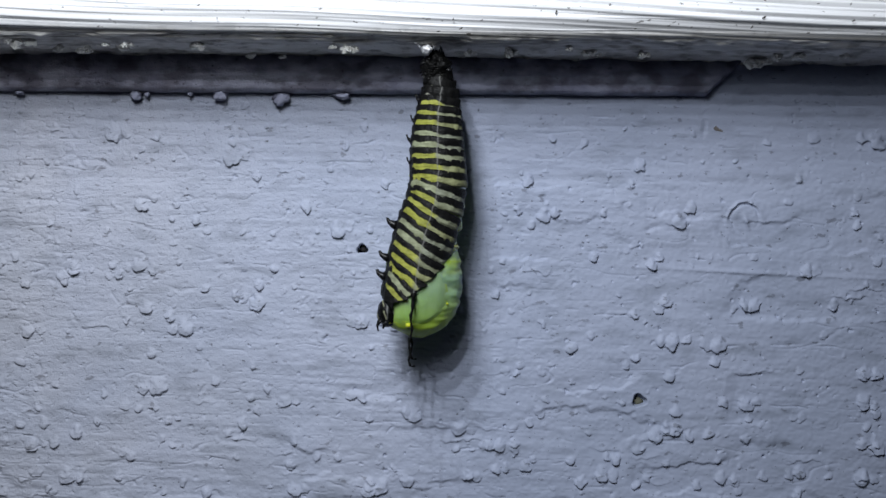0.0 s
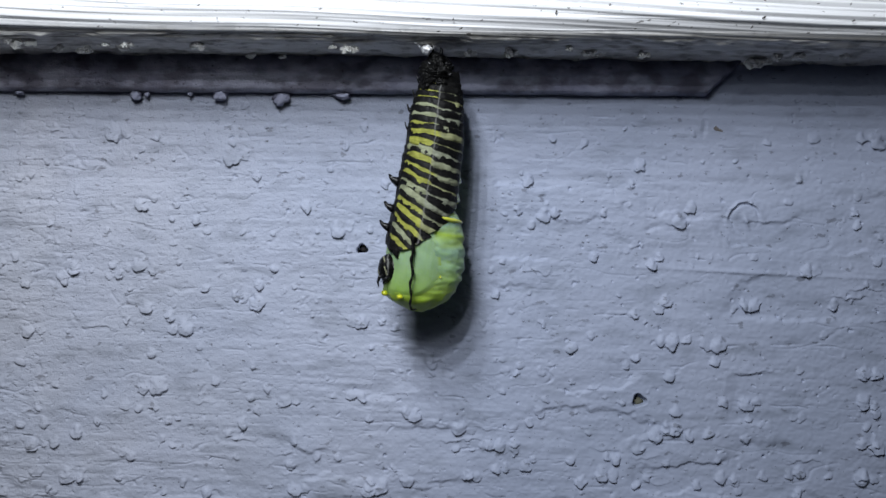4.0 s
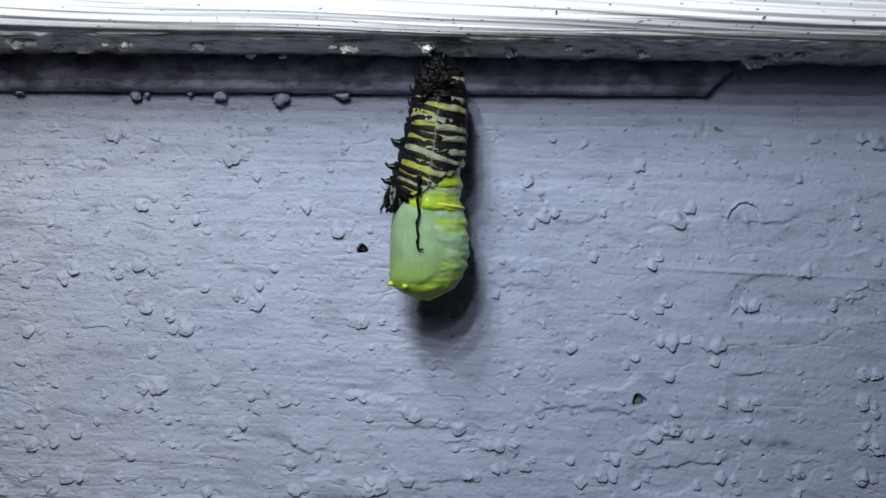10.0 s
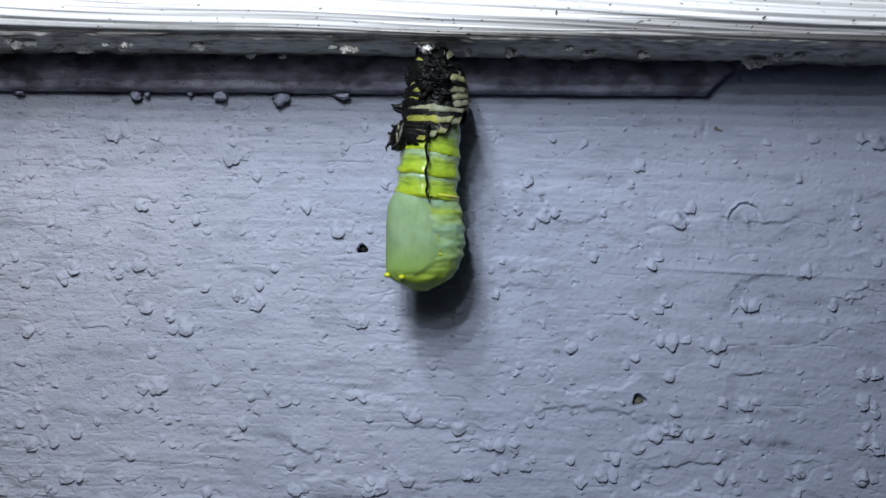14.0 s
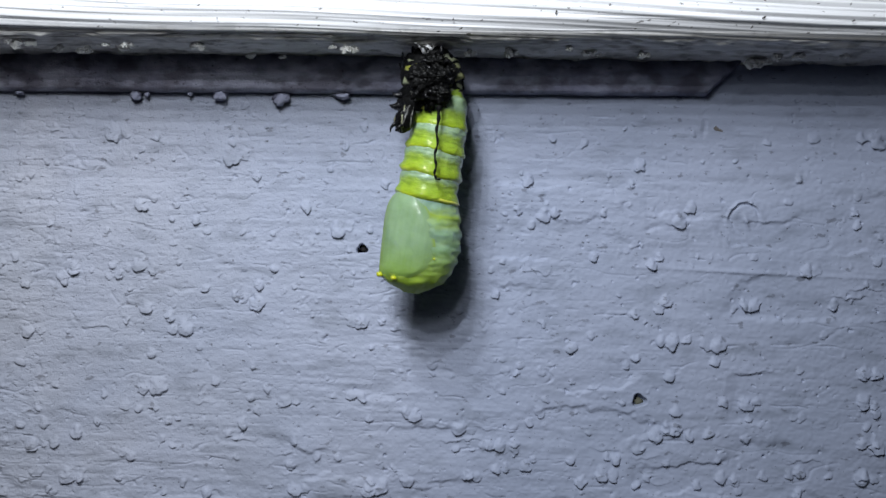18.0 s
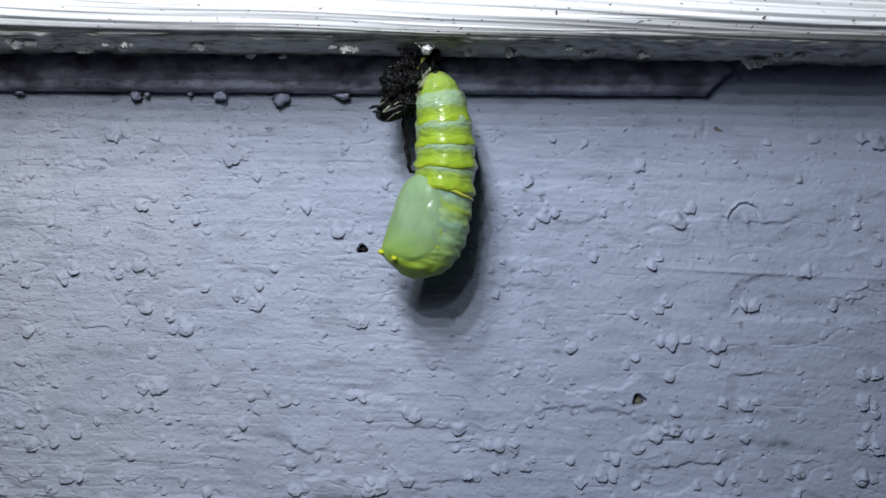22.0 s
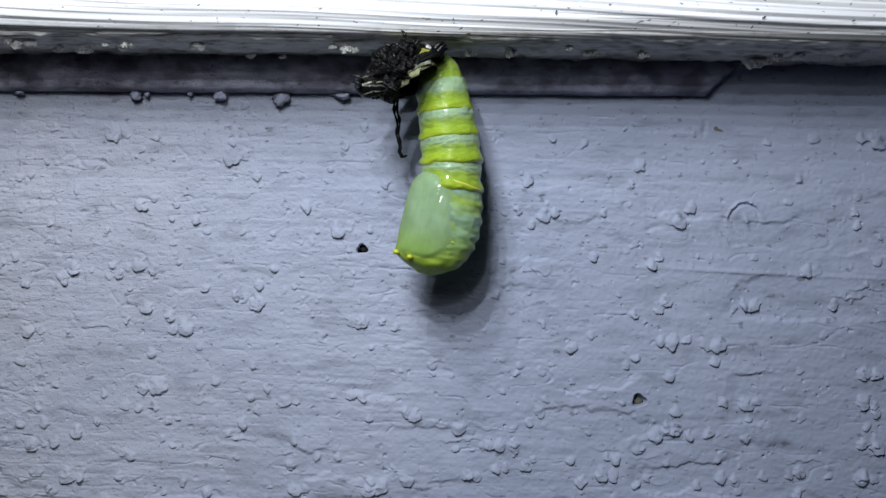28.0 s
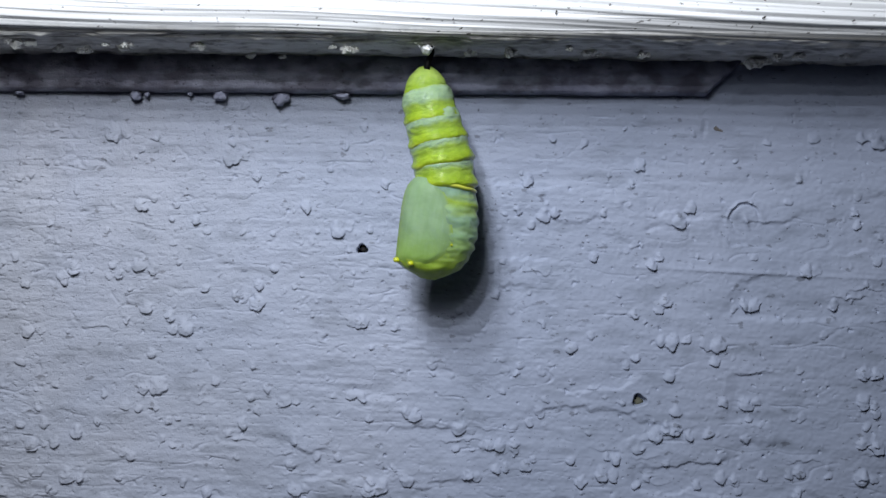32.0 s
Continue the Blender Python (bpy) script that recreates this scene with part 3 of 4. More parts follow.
    # pinholes and short nicks where bubbles of paint have burst
    for n in range(420):
        cu, cv, w = mix.uniform(-40, 1600), mix.uniform(180, 930), mix.choice((3.5, 4, 4, 5, 6, 8))
        press(h, u, v, cu, cv, w, w, pit(w, mix.uniform(1.4, 3.4)), bend)
    for cu, cv, w, dpt in HOLES:
        press(h, u, v, cu, cv, w, w, pit(w, dpt))
    far = (uu < -60) | (uu > 1630) | (vv < 60) | (vv > 950)
    h = np.where(far, 0, h)
    sag = np.where(far, 0, np.clip(h - flat, 0, 10)) * 0.6
    verts = np.stack([(uu - 784) * K, -h * K, (441 - vv - sag) * K], -1).reshape(-1, 3)
    wall = sheet("wall_siding", verts, grid(len(u), len(v), flip=True), PAINT)
    tagged(wall, "blue-grey painted siding board, brushed and blistered", kind="structure")
    for cu, cv, w in ((1131, 712, 16),):
        vs, fs = lump(w * 0.5 * K, (1, 0.5, 0.9), 3)
        plug = link("filler_plug", vs, fs, PLUG, wall, "old tan filler in a nail hole")
        plug.location = ((cu - 784) * K, 11 * K, (441 - cv) * K)
    # added dark lump at the hole's bottom, its colour stands in for shade
    vs, fs = lump(7 * K, (1, 0.9, 0.9), 8)
    dirt = link("hole_shade_plug", vs, fs, SPECK, wall, "dark plug standing in for the shade in a nail hole")
    dirt.location = ((642 - 784) * K, 22 * K, (441 - 439) * K)
    vs, fs = lump(11 * K, (1.3, 0.12, 1.1), 5, 1.0, 3)
    stain = link("rust_spot", vs, fs, RUST, wall, "small rusty brown crust")
    stain.location = ((1275 - 784) * K, 0.9 * K, (441 - 228) * K)
    return wall


build_wall()


def build_strip():
    """A thin painted lath under the trim, its loose end broken off at a slant."""
    ends = np.concatenate([[-6300, -2000, -400], np.arange(-60, 1306, 4.0)])
    rows = []
    thick = 29.0
    for k, u in enumerate(ends):
        low = 162 + 0.0075 * (u + 0) + 2.0 * noise.noise((u * 0.012, 3, 0)) + 0.9 * noise.noise((u * 0.06, 8, 0))
        if u > 1245:
            low -= (u - 1245) * 0.95
        prof = [(90 + (low - 94) * q / 27, 1.0) for q in range(28)] + [(low - 3, 0.96), (low, 0.82), (low + 1.5, 0.5), (low, 0.0), (low - 6, -0.2)]
        for v, t in prof:
            v = max(v, 90)
            wob = 0.6 * noise.noise((u * 0.010, v * 0.09, 1)) + 0.45 * noise.noise((u * 0.03, v * 0.42, 5)) + 1.3 * noise.noise((u * 0.09, v * 0.22, 9))
            y = thick * t + (wob if t > 0.7 else 0)
            rows.append(((u - 784) * K, -y * K, (441 - v) * K))
    ob = sheet("painted_lath", np.array(rows), grid(33, len(ends), flip=False), LATH)
    tagged(ob, "thin blue-grey painted lath under the trim, broken end", kind="structure")
    for i, (u, v, w, tall, lean) in enumerate([(237, 166, 18, 0.7, 0), (258, 165, 9, 0.6, 0), (388, 167, 23, 0.65, 5), (497, 173, 30, 0.5, 22), (605, 168, 24, 0.35, 0),
                                               (975, 160, 7, 0.5, 0), (1046, 160, 11, 0.5, 0), (335, 164, 8, 0.7, 0), (32, 162, 16, 0.35, 0), (522, 160, 12, 0.5, 0)]):
        vs, fs = lump(w * 0.50 * K, (1, 0.6, tall * 1.2), i + 20, 0.9, 3)
        drip = link("paint_drip", vs, fs, LATH, ob)
        drip.matrix_basis = pose((u - 784) * K * 0.987, -17 * K, (441 - v - 1) * K * 0.987, 0, -lean, 0)
    return ob


def build_trim():
    """White grained trim board; its rough underside overhangs the wall."""
    deep, nose, zlow = 0.0183, 0.0041, 0.0283
    x = np.concatenate([[-0.55, -0.3, -0.14, -0.09], np.arange(-0.074, 0.074, 0.0005), [0.09, 0.14, 0.3, 0.55]])
    prof = []
    for z in np.concatenate([[0.11, 0.08, 0.06], np.arange(0.046, zlow + nose, -0.00013)]):
        prof.append((-deep, z, 0, -1))
    for a in np.linspace(0, 90, 91)[1:-1]:
        prof.append((-deep + nose - nose * math.cos(radians(a)), zlow + nose - nose * math.sin(radians(a)), -math.sin(radians(a)), -math.cos(radians(a))))
    for y in np.arange(-deep + nose, 0.0006, 0.00016):
        prof.append((y, zlow, -1, 0))
    p = np.array(prof)
    run = np.concatenate([[0], np.cumsum(np.hypot(np.diff(p[:, 0]), np.diff(p[:, 1])))])
    xx, ss = np.meshgrid(x, run)
    wave = ss - 0.035 * xx + 0.0005 * field(xx, ss, 0.05, 0.02, 21) + 0.0002 * field(xx, ss, 0.02, 0.004, 22)
    h = 0.00024 * field(xx, wave, 0.12, 0.00050, 23) + 0.00013 * field(xx, wave, 0.06, 0.00024, 24)
    h = np.where(p[:, 2][:, None] < -0.9, 0.35, 1) * h + np.where(p[:, 2][:, None] < -0.9, 0.00026 * field(xx, ss, 0.005, 0.0014, 25) + 0.00020 * field(xx, ss, 0.0014, 0.0006, 26), 0)
    # long thin grain lines that run down to the right and gather along the nose
    up = p[:, 1][:, None] - (zlow + 0.0014)
    slope = 0.048 * np.clip(up / 0.004, 0, 1)
    run_on = ss - slope * xx + 0.0011 * field(xx, ss, 0.07, 0.0035, 27) + 0.00016 * field(xx, ss, 0.012, 0.0015, 28)
    phase = run_on / 0.00085 + 0.9 * field(xx, run_on, 0.06, 0.0024, 29)
    grain = np.clip((np.cos(phase * 2 * math.pi) - 0.45) / 0.55, 0, 1) * np.clip(0.55 + 0.7 * field(xx, run_on, 0.07, 0.0012, 35), 0, 1)
    grain += 0.8 * np.clip(1 - np.abs(field(xx, run_on, 0.10, 0.0009, 33)) * 5.0, 0, 1)
    grain += 1.4 * np.clip(1.2 - up / 0.003, 0, 1) * np.clip(1 - np.abs(field(xx, run_on, 0.14, 0.0006, 34)) * 2.6, 0, 1)
    line = np.clip(grain, 0, 1) * np.clip(0.62 + 0.6 * field(xx, run_on, 0.03, 0.0007, 30), 0, 1)
    face = p[:, 2][:, None] > -0.9
    line *= np.interp(xx, (-0.06, 0.0, 0.05), (1.0, 0.85, 0.5)) * np.interp(up, (0.0006, 0.0026, 0.005), (1.0, 0.45, 0.25))
    # the grain runs on under the nose and fades towards the wall
    reach = np.where(face, 1.0, 0.85 * np.clip(1 - (p[:, 0][:, None] + deep - nose) / 0.010, 0, 1))
    h = h - 0.00016 * line * reach
    h[:3] = 0
    y = p[:, 0][:, None] + p[:, 3][:, None] * h
    z = p[:, 1][:, None] + p[:, 2][:, None] * h
    verts = np.stack([xx, y, z - zlow], -1).reshape(-1, 3)
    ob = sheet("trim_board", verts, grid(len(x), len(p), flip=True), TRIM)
    at = ob.data.attributes.new("groove", "FLOAT", "POINT")
    at.data.foreach_set("value", np.ascontiguousarray(1 - line * reach, dtype=np.float32).ravel())
    ob.matrix_basis = pose(0, 0, zlow, 0, 0.62, 0)
    tagged(ob, "white grained trim board with a dirty rough underside", kind="structure")
    # flakes under the board: along, out from the wall, width (mm)
    crumbs = [(-59, 7.4, 1.7), (-57.2, 6.6, 1.3), (-54.6, 4.0, 1.1), (-50.6, 4.4, 1.6), (-46.4, 8.2, 0.8), (-43.4, 8.2, 1.0), (-44.8, 5.2, 1.3), (-34.2, 6.0, 1.6),
              (-28.0, 1.2, 1.0), (-23.3, 1.2, 0.8), (-15.2, 8.8, 0.8), (-12.7, 6.3, 1.6), (9.6, 5.0, 1.4), (17.5, 6.6, 0.8), (20.5, 4.3, 1.4), (22.2, 4.3, 0.6), (28.2, 4.8, 1.3),
              (45.5, 0.9, 2.0), (47.0, 1.4, 1.1), (47.6, 3.5, 1.2), (50.3, 3.8, 1.3), (56.4, 4.8, 0.8), (3.9, 4.6, 1.2)]
    for i, (a, out, w) in enumerate(crumbs):
        vs, fs = [], []
        for g in range(3):
            # a cluster of broken bits
            off = Vector((0.00042 * w * math.sin(g * 2.3 + i), 0.0004 * w * math.cos(g * 1.7 + 2 * i), 0.00016 * w * math.sin(g + i)))
            gv, gf = lump(w * (0.00044 - 0.00007 * g), (1, 0.9, 0.8), i * 3 + g, 0.6, 3)
            fs += [[q + len(vs) for q in f] for f in gf]
            vs += [v * (1 + 0.22 * noise.noise(v * 5000 + Vector((i, g, 0)))) + off for v in gv]
        c = link("paint_flake", vs, fs, CRUMB, ob, "" if i else "crumbly off-white paint flake", False)
        c.location = (a * 0.001, -min(out * 0.00139 + 0.0032, 0.0130), -0.0006)
    for i, (a, up, w, lean) in enumerate([(15.0, 3.3, 1.0, 15), (41.0, 1.6, 0.9, 40), (42.6, 2.9, 1.1, 60), (5.8, 5.0, 0.9, 15), (25.5, 1.2, 0.7, 80), (54.5, 2.6, 0.9, 70), (-33.5, 1.6, 0.5, 80), (2.4, 1.0, 0.9, 60), (1.3, 2.2, 0.7, 30), (3.4, 0.3, 1.0, 80), (-0.6, 0.6, 0.8, 85), (-30.0, 2.0, 0.5, 20), (-16.5, 1.2, 0.6, 70), (33.0, 1.5, 0.6, 85), (48.5, 0.9, 0.8, 85)]):
        vs, fs = lump(w * 0.0003, (0.35, 0.25, 1), i + 40, 0.4)
        c = link("dirt_speck", vs, fs, SPECK, ob, "" if i else "dark speck of dirt")
        c.matrix_basis = pose(a * 0.001, -deep - 0.00005, up * 0.001, 0, lean, 0)
    return ob


build_strip()
build_trim()
floor = sheet("floor", np.array([(-0.6, -1.2, -0.86), (0.8, -1.2, -0.86), (-0.6, 0.0, -0.86), (0.8, 0.0, -0.86)]), grid(2, 2), SOIL)
tagged(floor, "dark porch boards below the wall", kind="structure")


# ---- the insect ----
def spot(u, v, deep=DEEP):
    return Vector(((u - 784) * Q, -deep, (441 - v) * Q))


PAD = spot(762, 92)

pad_v, pad_f = lump(9 * Q, (1.0, 1.6, 0.95), 2, 0.25, 4)
silk_pad = link("silk_pad", pad_v, pad_f, SILK)
silk_pad.location = Vector((-0.0022, -0.0136, 0.0273))
for k in range(16):
    a = 2 * math.pi * k / 16 + 0.3 * math.sin(k * 5.0)
    far = 12 + 20 * abs(math.sin(k * 2.3)) * (1 if math.cos(a) < 0 else 0.6)
    vs, fs = tube([(5 * math.cos(a), 5 * math.sin(a), -3), (far * 0.6 * math.cos(a + 0.2), far * 0.5 * math.sin(a), 3 + k % 3), (far * 0.9 * math.cos(a), far * 0.8 * math.sin(a), 11.0)], [0.3, 0.2, 0.12], 5)
    link("silk_strand", vs, fs, SILK, silk_pad)
tagged(silk_pad, "small tuft of white silk spun under the trim board", "silk")


THORAX_KEYS = np.array([(16, -38, 40, 36), (6, -50, 51, 45), (-8, -61, 57, 49), (-25, -66, 62, 52), (-50, -67, 68, 54), (-80, -66, 71, 55), (-105, -65, 69, 53),
                        (-125, -64, 62, 49), (-140, -63, 53, 45), (-150, -59, 44, 39), (-158, -47, 33, 31), (-165, -29, 20, 20), (-170, -10, 6, 7)], float)


def thorax_at(z):
    """Left, right and depth of the thorax at a height, eased between the key heights."""
    zs = z + np.linspace(-6, 6, 7)
    return [float(np.mean(np.interp(-zs, -THORAX_KEYS[:, 0], THORAX_KEYS[:, c]))) for c in (1, 2, 3)]


def thorax_relief(c, z):
    """Swelling of the back between its creases, and how near a crease is."""
    side = float(np.clip((c + 0.05) / 0.5, 0, 1))
    swell, near = 0.0, 0.0
    for zc, deep in ((-13, 0.9), (-40, 1.0), (-68, 0.4), (-93, 0.3), (-120, 0.25)):
        d = z - (zc - 16 * (1 - c))
        near = max(near, side * deep * math.exp(-(d / 5.5) ** 2))
        swell += side * 1.1 * math.exp(-((d + 14) / 8) ** 2)
    brow = z + 139 - 7 * c
    near = max(near, 0.5 * math.exp(-(brow / 4.0) ** 2))
    swell += 2.5 * math.exp(-((brow + 11) / 8) ** 2)
    return swell - 0.9 * near, near


def build_pupa():
    root = new("pupa")
    root.location = PAD
    tagged(root, "soft wet yellow-green butterfly pupa hanging by its tail", "pupa")
    # thorax and head, from the waist down
    n, heights = 84, np.concatenate([np.linspace(16, -140, 105), np.linspace(-141.5, -170, 26)])
    verts, tone = [], []
    for z in heights:
        left, right, deep = thorax_at(z)
        cx, w = (left + right) / 2, (right - left) / 2
        for i in range(n):
            a = 2 * math.pi * i / n
            c, s = math.cos(a), math.sin(a)
            lift, near = thorax_relief(c, z)
            c, s = math.copysign(abs(c) ** 0.91, c), math.copysign(abs(s) ** 0.91, s)
            k = 1 + ((0.045 if z > -120 else 0.045 + 0.05 * min(1.0, (-120 - z) / 20)) * noise.noise((c * 2 + 3, s * 2, z * 0.06)) + 0.028 * noise.noise((c * 5, s * 5, z * 0.13)) + lift / 60) * min(1.0, (z + 176) / 20)
            verts.append(((cx + w * c * k) * Q, deep * s * k * Q, z * Q))
            tone.append(0.42 * near)
    quads = [tuple(f) for f in grid(n, len(heights), closed=True, flip=True)]
    quads += [tuple(range(n)), tuple(range((len(heights) - 1) * n, len(heights) * n))[::-1]]
    thorax = link("thorax", verts, quads, THORAX, root)
    at = thorax.data.attributes.new("crease", "FLOAT", "POINT")
    at.data.foreach_set("value", tone)
    # wing cases, one on each flank
    edge = np.array([(14, -42), (6, -30), (-3, -14), (-20, 6), (-40, 16), (-60, 22), (-95, 31), (-118, 27), (-132, 12), (-143, -8), (-150, -22)], float)
    for side in (-1, 1):
        verts, tone, nz, nx = [], [], 60, 30
        for z in np.linspace(14, -146, nz):
            left, right, deep = thorax_at(z)
            b = float(np.mean(np.interp(-(z + np.linspace(-5, 5, 5)), -edge[:, 0], edge[:, 1])))
            for t in np.linspace(0, 1, nx):
                x = (left - 2.2) + (b - left + 2.2) * t
                q = np.clip(1 - (abs(x - (left + right) / 2) / ((right - left) / 2 + 2.2)) ** 2.2, 0, 1)
                rim = float(np.clip(min(5 * (1 - t), (14 - z) / 14 + 0.1, (z + 146) / 12), 0, 1))
                rim = rim * rim * (3 - 2 * rim)
                y = (deep + 1.6) * q ** (1 / 2.2) + (3.0 * rim - 1.8) * min(1.0, 7 * t) + 1.2 * noise.noise((x * 0.05, z * 0.04, side)) * rim * min(1.0, 7 * t)
                verts.append((x * Q, side * y * Q, z * Q))
                tone.append(0.85 * math.exp(-((1 - t) / 0.045) ** 2) + 0.5 * math.exp(-(t / 0.05) ** 2))
        case = link("wing_case", verts, [tuple(q) for q in grid(nx, nz, flip=side < 0)], WING, thorax, "smooth sea-green wing case")
        at = case.data.attributes.new("crease", "FLOAT", "POINT")
        at.data.foreach_set("value", tone)
    for x, y, z, r in ((-36, -42, -147, 5.2), (-62, -18, -145, 6.0), (-56, 12, -147, 6.0), (29, -52, -104, 2.2)):
        vv, ff = lump(r * Q, (1.1, 0.8, 0.8), 1, 0.35)
        k = link("yellow_knob", vv, ff, YELLOW, thorax)
        k.location = (x * Q, y * Q, z * Q)
    rv = []
    n = 40
    for dz, dr in ((-4.0, 51.0), (-2.4, 55.6), (0.0, 57.2), (2.2, 56.2), (4.0, 51.0)):
        for i in range(n):
            a = radians(-122 + 244 * i / (n - 1))
            thin = min(1.0, i / 9, (n - 1 - i) / 9)
            r = 50 + (dr - 50) * thin
            rv.append(((r * math.cos(a) + 2) * Q, r * 0.96 * math.sin(a) * Q, (dz - 1 - 0.05 * r * math.cos(a) + 1.2 * noise.noise((i * 0.4, 0, 0))) * Q))
    link("waist_ridge", rv, [tuple(q) for q in grid(n, 5)], RIDGE, thorax, "raised cream and yellow ridge")
    # abdomen rings, tail first
    rings = []
    for k, r in enumerate((39, 47, 50.5, 53, 53.5)):
        if k:
            prof = ((34, 0.72), (29, 0.84), (23, 0.935), (15, 0.985), (7, 1.0), (0, 0.985), (-6, 0.968), (-11, 0.975), (-17, 1.025), (-22, 1.065), (-26, 1.07), (-29, 1.03), (-32, 0.94), (-34, 0.82))
        else:
            prof = ((32, 0.12), (31, 0.26), (28, 0.40), (23, 0.55), (16, 0.72), (8, 0.85), (0, 0.93), (-6, 0.955), (-11, 0.985), (-17, 1.025), (-22, 1.065), (-26, 1.07), (-29, 1.03), (-32, 0.94), (-34, 0.82))
        ps = np.array(prof, float)
        zs = np.linspace(ps[0, 0], ps[-1, 0], 44)
        verts, n = [], 72
        for z in zs:
            size = float(np.interp(-z, -ps[:, 0], ps[:, 1]))
            for i in range(n):
                a = 2 * math.pi * i / n
                c, s = math.cos(a), math.sin(a)
                low = float(np.clip((4 - z) / 30, 0, 1))
                sag = low * (-0.07 * r * c + 3.0 * noise.noise((c * 1.7, s * 1.7, k * 3.1)) + 1.4 * noise.noise((c * 5, s * 5, k * 2.3)))
                w = 1 + 0.03 * noise.noise((c * 2.2 + k * 5, s * 2.2, z * 0.05)) + 0.024 * noise.noise((c * 4.5, s * 4.5 + k, z * 0.16)) + 0.012 * noise.noise((c * 10, s * 10, z * 0.3 + k))
                verts.append((r * size * w * c * Q, r * size * w * s * 0.96 * Q, (z + sag) * Q))
        quads = [tuple(f) for f in grid(n, len(zs), closed=True, flip=True)]
        quads += [tuple(range(n)), tuple(range((len(zs) - 1) * n, len(zs) * n))[::-1]]
        rings.append(link("abdomen_ring", verts, quads, RING if k else CAP, root))
    v, f = tube([(4, -4, 20), (3, -5, 26), (1, -6, 30), (0, -7, 32)], [10, 7, 5, 2.5], 10)
    link("tail_tip", v, f, TIP, rings[0], "pale green pointed tail tip")
    v, f = lump(4.2 * Q, (1, 0.9, 1.1), 6, 0.3)
    nub = link("tail_hook", v, f, BLACK, rings[0], "small black hooked tail point")
    nub.location = (1 * Q, -15 * Q, 27 * Q)
    v, f = tube([(0, 0, 10), (1, 0, -2), (0, 0, -14), (-1, 0, -24), (0, 0, -34)], [4, 6.0, 5.4, 5, 6])
    stalk = link("cremaster", v, f, STALK, root, "thin black stalk")
    return root, thorax, rings, stalk


FOLDS = 25


def fold_size(k):
    return float(np.interp(k, (0, 2, 4, 6, 8, 12, 16, 20, 24), (16, 24, 33, 40, 46, 51, 53.5, 55.5, 58)))


def fold_slant(k):
    return float(np.interp(k, (0, 6, 12, 17, 24), (0.0, -0.04, -0.14, -0.34, -0.62)))


def fold_open(k):
    """Half the arc, from the belly, that the fold still covers: the skin has split along the back."""
    return float(np.interp(k, (16.3, 17, 18, 19, 20, 21, 22, 23, 24), (180, 172, 152, 134, 118, 102, 88, 73, 56)))


